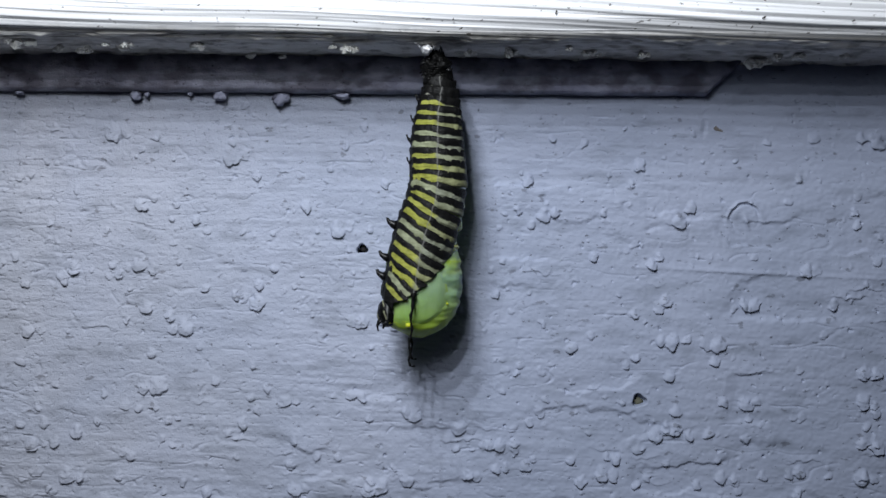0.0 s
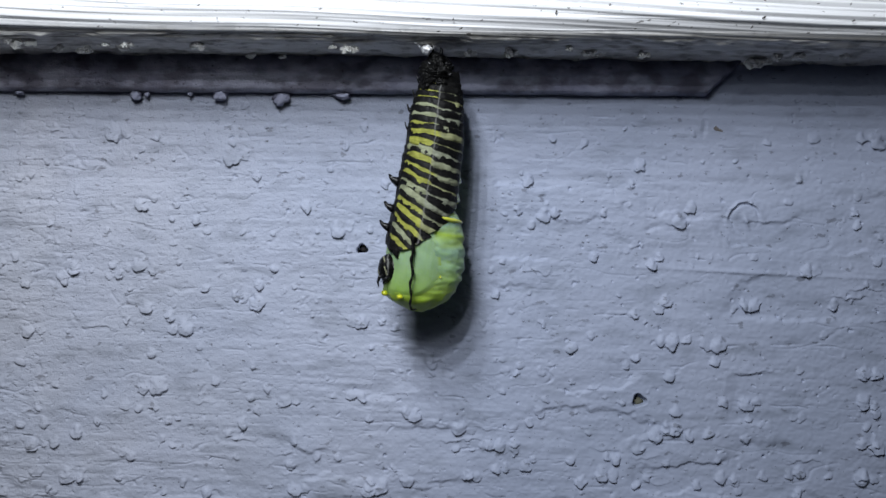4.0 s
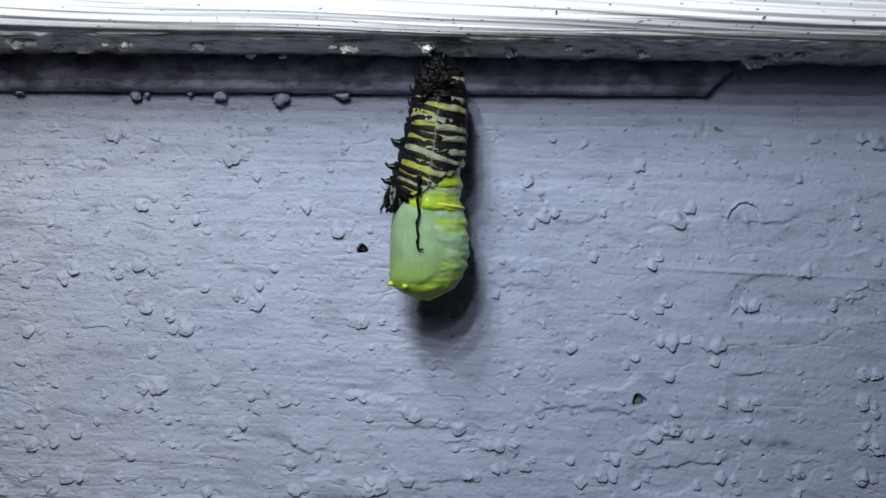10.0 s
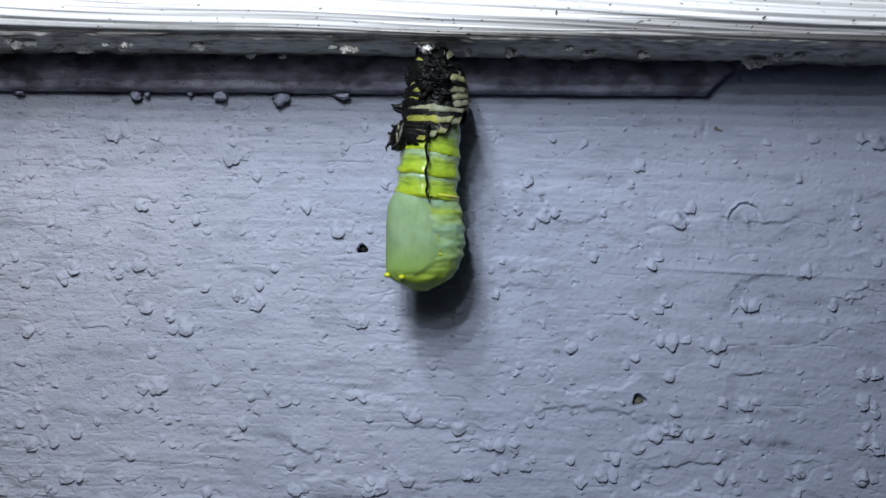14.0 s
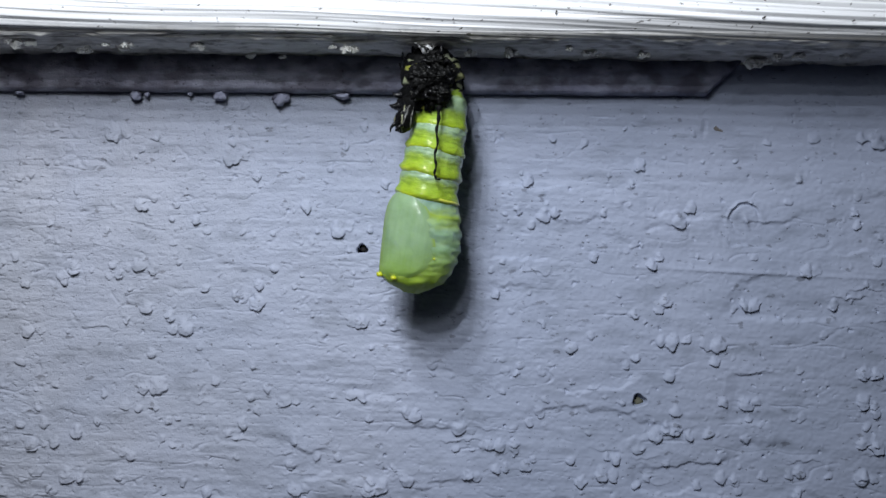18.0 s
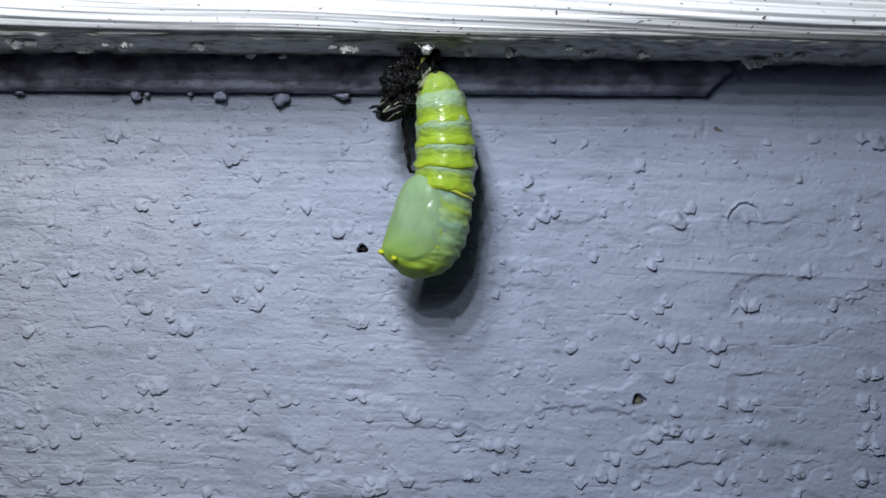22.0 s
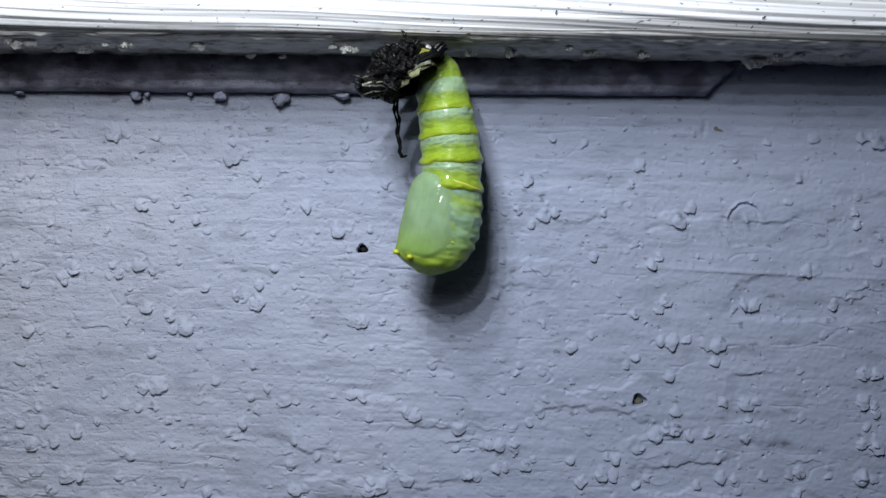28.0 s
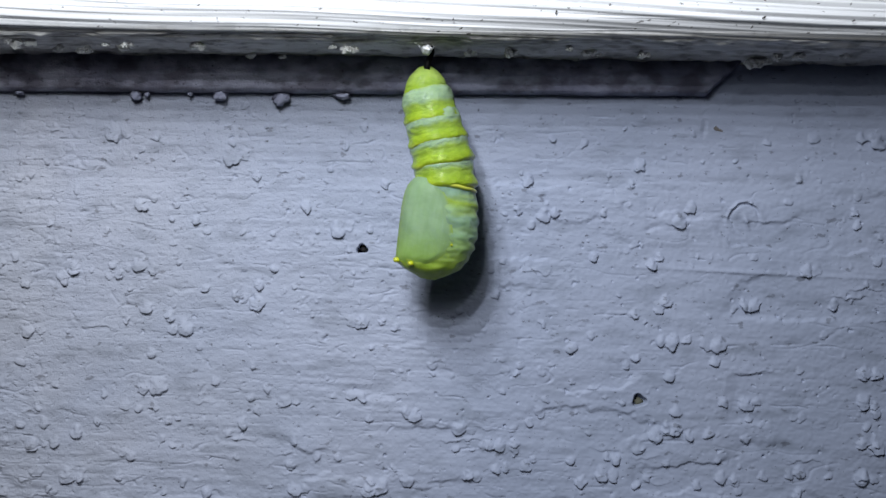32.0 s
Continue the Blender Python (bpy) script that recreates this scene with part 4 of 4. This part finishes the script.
def build_skin():
    root = new("larval_skin")
    root.location = PAD
    tagged(root, "black, white and yellow striped caterpillar skin being shed", "skin")
    folds = []
    n = 52
    for k in range(FOLDS):
        r, slant = fold_size(k), fold_slant(k)
        last = k == FOLDS - 1
        verts, tone = [], []
        split = fold_open(k) < 179
        # outside from the top lip down, then back up inside
        low = 1.0 if k > FOLDS - 3 else 0.02
        prof = [(11.0, 0.955, 1), (11.5, 0.985, 1), (8, 1.006, 1), (3, 1.010, 0.56), (-3, 1.006, 0.36), (-9, 1.0, 0.24), (-14, 0.992, max(low, 0.10)), (-14, 0.96, 1), (0, 0.955, 1), (11.0, 0.955, 1)]
        for z, s, t in prof:
            arc = fold_open(k - z / 17)
            for i in range(n):
                a = math.pi + radians(arc) * ((2 * i / (n - 1) - 1) if split else (2 * i / n - 1))
                c, q = math.cos(a), math.sin(a)
                w = 1 + (0.10 if k < 8 else 0.035) * noise.noise((c * 2.5, q * 2.5, k * 0.25 + z * 0.02)) + (0.09 if k < 8 else 0.04) * noise.noise((c * 8, q * 8, k * 0.7 + z * 0.05))
                dz = (6.0 if k < 4 else 2.6) * noise.noise((c * 1.8, q * 1.8, k * 1.9))
                verts.append((r * s * w * c * Q, r * s * w * q * 0.97 * Q, (z * 0.95 + dz + slant * r * (c + 0.25 * q * q)) * Q))
                tone.append(t + 4 * max(0.0, -c - 0.86))
        quads = [tuple(f) for f in grid(n, len(prof), closed=not split, flip=True)]
        ob = link("skin_fold", verts, quads, SKINS[(k * 2 + k // 3) % 3] if 4 < k < FOLDS - 1 else DARKS, root)
        at = ob.data.attributes.new("fold", "FLOAT", "POINT")
        at.data.foreach_set("value", tone)
        folds.append(ob)
    # legs on the belly side of their folds
    for k, size in ((23, 18), (21, 18), (18, 20), (11, 6), (9, 9), (7, 7), (5, 8)):
        r = fold_size(k)
        for side in (-1, 1):
            v, f = tube([(0, 0, 0), (-size * 0.35, 0, 2), (-size * 0.75, side * 2, 5), (-size, side * 3, 11)], [size * 0.44, size * 0.36, size * 0.20, 1.6])
            leg = link("leg", v, f, BLACK, folds[k])
            leg.location = (-r * 0.97 * Q, side * 9 * Q, -fold_slant(k) * r * Q)
    v, f = lump(20 * Q, (0.95, 0.9, 1.25), 4, 0.12, 3)
    head = link("head_capsule", v, f, HEADS, root, "black and cream striped head capsule")
    at = head.data.attributes.new("fold", "FLOAT", "POINT")
    at.data.foreach_set("value", [0.62 + 0.5 * math.sin(p[0] / Q * 0.40 + p[2] / Q * 0.1) for p in v])
    for j, (x, y, z) in enumerate(((-8, -14, -12), (-10, 10, -12), (2, -16, -14))):
        v, f = tube([(0, 0, 0), (-6, -2, -4), (-9, -2, -12), (-7, -2, -20 + 3 * j)], [4.0, 3.0, 2.0, 1.0])
        m = link("mouthpart", v, f, BLACK, head)
        m.location = (x * Q, y * Q, z * Q)
    pts = [(0, 0, 4), (1, -1, -15), (-2, -1, -34), (2, 0, -55), (-1, 0, -76), (1, 0, -95), (0, 0, -112), (5, -1, -122), (13, -1, -121)]
    way = np.array(pts, float)
    beads = np.linspace(0, len(pts) - 1, 41)
    pts = [tuple(float(np.interp(q, range(len(pts)), way[:, c])) for c in range(3)) for q in beads]
    pts = [(x + 1.0 * math.sin(0.17 * z), y, z) for x, y, z in pts]
    v, f = tube(pts, [(1.0 + 0.28 * math.sin(j * 1.35)) * float(np.interp(j, (0, 6, 14, 34, 40), (4.4, 2.9, 2.3, 1.9, 1.0))) for j in range(41)])
    threads = [link("feeler", v, f, STALK, root, "long thin black feeler") for side in (0, 1)]
    v, f = tube([(0, 0, 8), (2, 0, -4), (-2, -2, -20), (3, -1, -36), (0, 0, -48)], [6, 12, 15, 20, 24], 14)
    clasp = link("clasper", v, f, BLACK, root, "crumpled black tail clasper")
    # wrinkled black lumps where the old skin is bunched up
    bunch = []
    for j in range(9):
        v, f = lump(18.5 * Q, (1.0, 0.9, 1.15), 30 + j, 0.5, 5)
        crease = [1 + 0.20 * (0.5 - abs(noise.noise(p / Q * 0.13 + Vector((j, 0, 0))))) - 0.46 * abs(noise.noise(Vector((p[0] * 0.35, p[1] * 0.8, p[2] * 2.4)) / Q * 0.13 + Vector((0, j, 0)))) - 0.16 * abs(noise.noise(Vector((p[0] * 1.6, p[1], p[2])) / Q * 0.34 + Vector((0, 0, j)))) for p in v]
        thin = 0.72 if 0 < j < 4 else 1.0
        ob = link("crumple", [p * s * thin for p, s in zip(v, crease)], f, CRUMPLED, root, "" if j else "wrinkled black bunched skin")
        for g in range(3):
            w = j * 1.05 + g * 1.9
            v, f = tube([(0, 0, 0), (5, 0, 1), (9, 1, 3), (12, 1, 7)], [4.5, 3.4, 2.2, 0.8], 6)
            s = link("spine", v, f, BLACK, ob)
            s.matrix_basis = pose(15.5 * Q * math.cos(w), -6 * Q * math.sin(g * 2.0), 16 * Q * math.sin(w), 0, -math.degrees(w), 0)
        bunch.append(ob)
    return root, folds, head, threads, clasp, bunch


PUPA, PTHORAX, PRINGS, PSTALK = build_pupa()
SKIN, SFOLDS, SHEAD, STHREADS, SCLASP, SBUNCH = build_skin()


# ---- movement ----
# The pupa's shape: seconds, tail, waist and chin (insect units), turn about its length
POSES = []
POSES += [(0.0, 773, 225, 755, 430, 713, 582, 22), (3.0, 776, 200, 759, 386, 708, 546, 8), (6.0, 778, 178, 764, 378, 716, 530, 0), (9.0, 775, 160, 763, 368, 720, 524, 0), (10.0, 776, 154, 764, 366, 727, 513, 0)]
POSES += [(11.0, 776, 150, 757, 367, 719, 517, 0), (13.0, 778, 142, 755, 352, 727, 508, 0), (14.0, 777, 140, 755, 346, 720, 500, 0), (17.0, 774, 132, 757, 346, 715, 502, 0), (18.0, 777, 130, 756, 348, 703, 506, 0), (19.0, 778, 126, 772, 348, 706, 504, 0)]
POSES += [(20.0, 759, 124, 768, 352, 732, 515, 0), (20.2, 806, 133, 778, 330, 694, 482, 0), (20.4, 770, 126, 770, 345, 728, 510, 0), (20.6, 816, 130, 772, 333, 682, 460, 0), (20.8, 820, 122, 772, 325, 672, 448, 0)]
POSES += [(21.0, 816, 114, 783, 327, 664, 443, 0), (21.2, 806, 125, 783, 338, 684, 465, 0), (21.4, 799, 125, 788, 340, 690, 458, 0), (21.8, 808, 125, 783, 340, 680, 457, 0), (22.0, 769, 130, 784, 332, 703, 470, 0)]
POSES += [(22.4, 792, 129, 792, 344, 690, 464, 0), (22.6, 788, 129, 792, 344, 702, 464, 0), (23.0, 812, 116, 792, 333, 650, 440, 0), (23.2, 815, 106, 797, 318, 663, 432, 0), (23.4, 778, 100, 778, 320, 672, 432, -20)]
POSES += [(23.8, 797, 127, 787, 325, 676, 435, 0), (24.0, 780, 111, 787, 328, 684, 443, 0), (24.2, 762, 127, 793, 325, 706, 467, 0), (24.4, 768, 129, 799, 330, 704, 468, 0), (24.8, 780, 115, 802, 325, 718, 474, 0)]
POSES += [(25.0, 800, 99, 787, 325, 672, 438, 0), (25.2, 792, 88, 785, 325, 686, 422, 0), (25.4, 804, 125, 790, 295, 665, 420, 10), (26.1, 790, 115, 792, 320, 700, 455, 0), (26.6, 800, 110, 790, 312, 682, 440, 0)]
POSES += [(27.0, 782, 115, 795, 318, 706, 464, 0), (27.4, 808, 120, 800, 302, 676, 436, 10), (27.6, 768, 94, 788, 312, 732, 435, 0), (27.8, 762, 132, 788, 312, 745, 480, 15), (28.0, 777, 98, 797, 330, 736, 460, 0)]
POSES += [(28.2, 815, 99, 795, 307, 668, 420, 0), (28.4, 801, 125, 781, 279, 680, 424, 10), (28.6, 770, 132, 786, 325, 735, 490, 10), (28.8, 829, 108, 795, 279, 642, 390, 10), (29.0, 780, 86, 785, 300, 703, 416, 0)]
POSES += [(29.2, 760, 130, 793, 325, 776, 490, 10), (29.4, 785, 132, 786, 302, 718, 465, 15), (29.6, 756, 106, 790, 325, 770, 478, 0), (29.8, 815, 99, 797, 302, 678, 421, 0), (30.0, 810, 114, 789, 282, 648, 408, 12)]
POSES += [(30.2, 755, 133, 786, 330, 760, 495, 0), (30.4, 792, 86, 776, 310, 702, 410, -20), (30.6, 760, 108, 788, 325, 750, 462, 0), (30.8, 792, 120, 782, 288, 714, 450, 15), (31.0, 766, 136, 779, 306, 740, 484, 12)]
POSES += [(31.2, 787, 94, 782, 302, 700, 434, 0), (31.4, 768, 125, 784, 318, 730, 477, 0), (31.6, 773, 129, 780, 298, 716, 464, 5), (31.8, 815, 112, 790, 283, 668, 398, 10), (32.0, 756, 121, 787, 325, 733, 480, 0)]
# Poses whose abdomen bows out on the way to the waist: seconds, sideways pull
BOWS = {0.0: 50, 3.0: 20, 6.0: -50, 9.0: -45, 10.0: -40, 11.0: -20, 17.0: 40, 18.0: 55, 19.0: 25, 20.0: -45, 32.0: -85, 24.0: -40, 28.0: -40, 29.2: -50, 29.6: -50, 30.2: -60, 30.6: -50, 31.4: -40}
POSES = [(*r, BOWS.get(r[0], 0)) for r in POSES]
# How far down the front of the skin has split (insect units)
FRONT = [(0.0, 562), (3.0, 488), (6.0, 434), (9.0, 378), (10.0, 360), (13.0, 282), (14.0, 252), (17.0, 206), (18.0, 190), (19.0, 180), (20.0, 172), (32.0, 168)]
# The crumpled skin once it is off the tail: seconds, along, down, lean
WAD = []
WAD += [(20.0, 750, 145, 0), (20.8, 760, 140, 0), (21.0, 757, 146, 0), (21.2, 750, 150, 0), (21.8, 738, 150, 0), (22.0, 722, 149, 8), (22.4, 728, 152, 4), (23.0, 741, 162, 0)]
WAD += [(23.2, 748, 160, -4), (23.4, 735, 148, 5), (23.8, 720, 148, 10), (24.0, 718, 147, 15), (24.2, 710, 142, 20), (24.4, 708, 146, 20), (24.8, 715, 145, 12), (25.0, 727, 150, 0)]
WAD += [(25.2, 727, 148, 8), (25.4, 735, 146, 10), (26.5, 728, 146, 10), (27.4, 730, 146, 10), (27.6, 706, 134, 20), (27.8, 714, 138, 25), (28.0, 706, 122, 30), (28.2, 745, 152, 0)]
WAD += [(28.4, 722, 148, 20), (28.6, 703, 138, 35), (28.8, 748, 160, 0), (29.0, 702, 115, 35), (29.2, 712, 92, 70), (29.4, 730, 125, 50), (29.6, 705, 128, 25), (29.8, 731, 150, 5)]
WAD += [(30.0, 733, 160, 0), (30.2, 715, 126, 30), (30.4, 715, 140, 20), (30.6, 712, 94, 60), (30.8, 728, 140, 30), (31.0, 742, 124, 45)]
HEAD_AT = [(0.0, 687, 552, 0), (3.0, 687, 490, 0), (6.0, 692, 443, 5), (9.0, 692, 377, 10), (10.0, 698, 351, 12), (13.0, 702, 270, 15), (14.0, 709, 243, 15), (17.0, 714, 200, 20), (18.0, 718, 212, 20), (20.0, 708, 205, 20), (21.0, 726, 200, 60)]
THREAD_AT = [(0.0, 733, 520, -4), (3.0, 733, 440, -3), (6.0, 733, 395, -3), (9.0, 741, 342, -2), (10.0, 743, 318, -2), (13.0, 752, 252, -3), (14.0, 757, 228, -1), (17.0, 766, 192, -3), (18.0, 777, 198, -4), (19.0, 783, 190, -2), (20.0, 757, 185, 2)]


# The middle of the larva's body: seconds, then down and along
LINES = [(0.0, ((100, 769), (135, 777), (165, 780), (205, 776), (263, 774), (320, 776), (361, 770), (408, 757), (454, 748), (500, 742), (553, 732), (620, 720))),
         (3.0, ((100, 769), (135, 780), (170, 779), (210, 775), (263, 770), (320, 764), (361, 757), (408, 748), (454, 739), (500, 732), (620, 722))),
         (6.0, ((100, 770), (135, 782), (176, 777), (211, 769), (263, 766), (303, 758), (340, 755), (385, 754), (430, 750), (500, 742), (620, 730))),
         (12.0, ((100, 770), (135, 782), (176, 780), (222, 776), (257, 771), (292, 766), (350, 757), (450, 750), (620, 750))),
         (20.0, ((100, 768), (140, 775), (180, 774), (220, 772), (300, 768), (620, 760)))]


def skin_x(y, t):
    return float(np.interp(t, [r[0] for r in LINES], [np.interp(y, *zip(*r[1])) for r in LINES]))


def skin_line(t):
    return [Vector((skin_x(y, t), y)) for y in range(104, 620, 12)]


def held(rows, start):
    """From start on each row is held for a tenth of a second, as the wriggling is quick and jerky."""
    out = []
    for r in rows:
        out.append(r)
        if start <= r[0] < 31.95:
            out.append((r[0] + 0.1, *r[1:]))
    return out


def between(rows, t):
    ts = [r[0] for r in rows]
    return [float(np.interp(t, ts, [r[c] for r in rows])) for c in range(1, len(rows[0]))]


def front_at(t):
    return between(FRONT, t)[0]


def axis(p):
    """Tail, waist, the way down the thorax and how far the chin is off its usual reach."""
    tail, waist, chin = (Vector((p[k], p[k + 1])) for k in (0, 2, 4))
    v = chin - waist
    far = v.length
    v = v / far
    return tail, waist, Vector((0.985 * v.x + 0.174 * v.y, -0.174 * v.x + 0.985 * v.y)), far - 160.5


def body_line(p):
    """Points of the body from tail through waist to head end for a pose row."""
    tail, waist, down, off = axis(p)
    span = (waist - tail).length
    t0 = ((waist - tail).normalized() * 1.3 - down * 0.3).normalized() * span
    t0 = t0 + Vector((p[7], 0))
    t1 = (down * 0.8 + (waist - tail).normalized() * 0.6).normalized() * span
    pts = []
    for k in range(25):
        s = k / 24
        pts.append(tail * (2 * s ** 3 - 3 * s ** 2 + 1) + t0 * (s ** 3 - 2 * s ** 2 + s) + waist * (3 * s ** 2 - 2 * s ** 3) + t1 * (s ** 3 - s ** 2))
    for k in range(1, 13):
        pts.append(waist + down * (k / 12) * 180)
    return pts


def along(pts, far):
    """Place and downward direction at the length far from the tail."""
    for a, b in zip(pts, pts[1:]):
        d = (b - a).length
        if far <= d or b is pts[-1]:
            return a + (b - a) * (far / d), (b - a).normalized()
        far -= d


def set_at(place, down, deep=DEEP, twist=0.0):
    lean = math.degrees(math.atan2(-down.x, down.y))
    return Matrix.Translation(spot(place.x, place.y, deep) - PAD) @ pose(0, 0, 0, 0, lean, 0) @ pose(0, 0, 0, 0, 0, twist)


def motions():
    thorax, stalk = [], []
    rings = [[] for r in PRINGS]
    for t, *p in held(POSES, 20.0):
        pts = body_line(p)
        tail, waist, down, off = axis(p)
        sunk = 0.0010 * max(0.0, 1 - t / 9)
        m = set_at(waist + down * off * 0.5, down, DEEP - sunk, p[6])
        thorax.append((t, m))
        span = sum((b - a).length for a, b in zip(pts[:25], pts[1:25]))
        for k in range(len(PRINGS)):
            place, d = along(pts, 29 + (span - 52) * k / (len(PRINGS) - 1))
            # inside the old skin the body follows it
            place.x += (skin_x(place.y, t) - place.x) * float(np.clip((14 - t) / 4, 0, 1)) * float(np.clip((front_at(t) - place.y) / 60, 0, 1))
            rings[k].append((t, set_at(place, d, DEEP - sunk, p[6])))
        gap = tail + (pts[2] - tail) * 0.6 - Vector((763, 94))
        stalk.append((t, set_at(Vector((763, 94)), gap.normalized(), DEEP + 0.0008) @ pose(0, 0, 0, -10, 0, 0)))
    walk(PTHORAX, thorax)
    walk(PSTALK, stalk)
    for ob, rows in zip(PRINGS, rings):
        walk(ob, rows)

    dice = random.Random(5)
    times = [0, 1, 2, 3, 4.5, 6, 7.5, 9, 10.5, 12, 13, 14, 15.5, 17, 18, 19, 20]
    top, full = 112.0, 456.0
    for k, ob in enumerate(SFOLDS):
        ax, ay, az = dice.uniform(-1, 1), dice.uniform(-1, 1), dice.uniform(-1, 1)
        dx, dy, dz = dice.uniform(-10, 10), dice.uniform(-6, 6), dice.uniform(-10, 10)
        rows = []
        for t in times:
            pts = skin_line(t)
            room = front_at(t) - top
            c = min(1.0, room / full)
            q = max(1.0, float(np.interp(t, (0, 6, 10, 14, 17, 20), (1.12, 0.98, 0.76, 0.54, 0.40, 0.24))) / c)
            far = (FOLDS - 1 - k) / (FOLDS - 1)
            s = room * (1 - far) ** q
            place, d = along(pts, max(s, 0) + 6)
            place = place + Vector((float(np.interp(t, (0, 3, 6, 9), (-5, -4, -2, 0))) * float(np.clip((k - 15) / 6, 0, 1)), 0))
            # what is bunched up slips round to the belly side
            place = place + Vector((float(np.interp(t, (12, 14, 17, 18, 20), (0, -6, -11, -12, -14))) * float(np.clip((21 - k) / 4, 0, 1)), 0))
            crush = (1 - c) * 14 * (1 if k < FOLDS - 4 else 0.4)
            squeeze = np.clip((t - 13) / 6, 0, 1)
            # the split back of the skin rides up
            lift = float(np.interp(t, (5, 11, 13.5), (0, 24, 34))) * float(np.clip((k - 9) / 10, 0, 1))
            # folds crowded together at the top tip over into a crumple
            tip = 0 if k > 7 else (1 if k % 2 else -1) * (34 + 12 * ay) * float(np.clip(1.25 - s / 44, 0, 1)) * float(np.clip((t - 1) / 5, 0, 1))
            if k > 7:
                tip = (1 if k % 2 else -1) * 27 * float(np.clip((t - 14) / 4, 0, 1)) * float(np.clip((22 - k) / 3, 0, 1))
            rows.append((t, set_at(place, d, DEEP - 0.0022 * float(np.clip((t - 14) / 5, 0, 1))) @ pose(0, 0, 0, ax * crush, ay * (crush + (9 if k < 4 else 0)) + tip - lift, az * 6 * squeeze)))
        # pushed together into a wad beside the tail
        s = k / (FOLDS - 1) - 0.5
        place = Vector((750 + 46 * s, 145 + dz * 0.4))
        m = Matrix.Translation(spot(place.x, place.y, DEEP - 0.0030 + dy * 0.1 * Q) - PAD) @ pose(0, 0, 0, 6 * ax, (80 if k % 2 else -80) + 7 * ay, 8 * az)
        rows += [(20.5, m), (32.0, m)]
        walk(ob, rows)
    for j, ob in enumerate(SBUNCH):
        w = j * 2 * math.pi / len(SBUNCH) + 0.3
        rows = []
        for t, u, v, wide, high, out in ((0, 771, 122, 5, 14, 0.0006), (3, 771, 128, 8, 18, 0.0014), (6, 772, 140, 13, 24, 0.0022), (10, 774, 148, 18, 28, 0.0028), (14, 775, 146, 20, 28, 0.0034), (17, 770, 142, 26, 30, 0.0038), (18, 768, 143, 28, 31, 0.0038), (20, 758, 143, 26, 30, 0.0036), (20.5, 744, 146, 24, 38, 0.0008), (32, 744, 146, 24, 38, 0.0008)):
            if j == 8:
                wide, high, out = wide * 0.2, high * 0.2, out + 0.0008
            # narrower towards the silk
            wide = wide * (1 - 0.8 * max(0.0, math.sin(w)))
            rows.append((t, Matrix.Translation(spot(u + wide * math.cos(w), v - high * math.sin(w), DEEP + out * (1 if j % 3 else 0.6)) - PAD) @ pose(0, 0, 0, 25 * math.sin(j), 0, 20 * math.cos(j * 2.0))))
        walk(ob, rows)
    walk(SHEAD, [(t, set_at(Vector((u, v)), Vector((math.sin(radians(-a)), math.cos(radians(a)))), DEEP + 0.0016)) for t, u, v, a in HEAD_AT + [(32.0, 726, 198, 60)]])
    walk(SCLASP, [(0, set_at(Vector((768, 100)), Vector((0.05, 1)))), (20.0, set_at(Vector((768, 100)), Vector((0.05, 1)))), (20.6, set_at(Vector((758, 104)), Vector((-0.3, 1)))), (32.0, set_at(Vector((758, 104)), Vector((-0.3, 1))))])

    rows = [(0, pose(*PAD))]
    threads = [[(t, set_at(Vector((u, v)), Vector((math.sin(radians(a)), math.cos(radians(a)))), DEEP + deep)) for t, u, v, a in THREAD_AT] for deep in (0.0047, -0.0046)]
    for t, u, v, lean in held(WAD, 20.8):
        # where it is flung up, it swings out from under the trim
        out = float(np.interp(v, (92, 125, 150), (0.0208, 0.0175, DEEP)))
        near = (0.1603 - out) / (0.1603 - DEEP)
        m = Matrix.Translation(spot(784 + (u - 784) * near, 441 + (v - 441) * near, out)) @ pose(0, 0, 0, 0, lean, 0) @ Matrix.Translation(PAD - spot(750, 145))
        rows.append((t, m))
        # the feelers hang down from the wad, and are swept aside at the end
        if t > 20.3:
            drop = Vector((u + 24, v + 12)) if t < 21.3 else Vector((u - 4, v + 34))
            swept = t > 30.7
            for thread, off, way in ((threads[0], (34, -2) if swept else (0, 0), (-0.62, 1) if swept else (0.06, 1)), (threads[1], (8, 0) if swept else (-7, 2), (-0.22, 1) if swept else (0.10, 1))):
                thread.append((t, m.inverted() @ Matrix.Translation(PAD) @ set_at(drop + Vector(off), Vector(way).normalized(), DEEP + (0.0052 if swept or t < 21.3 else 0.0004) - (0.0006 if thread is threads[1] else 0))))
    for ob, thread in zip(STHREADS, threads):
        thread.append((32.0, thread[-1][1]))
        walk(ob, thread)
    for t, u, v, lean, deep in ((31.2, 778, 285, 20, 0.0185), (31.3, 774, 292, 15, 0.0185), (31.4, 737, 300, 10, 0.0185), (31.5, 737, 304, 10, 0.0185), (31.6, 745, 1250, 30, 0.03)):
        rows.append((t, Matrix.Translation(spot(u, v, deep)) @ pose(0, 0, 0, 0, lean, 0) @ Matrix.Translation(PAD - spot(750, 145))))
    for t in (31.9, 32.0):
        rows.append((t, Matrix.Translation((0.0, -0.05, -0.853)) @ pose(0, 0, 0, 0, 70, 0) @ Matrix.Translation(PAD - spot(750, 145))))
    walk(SKIN, rows)


motions()
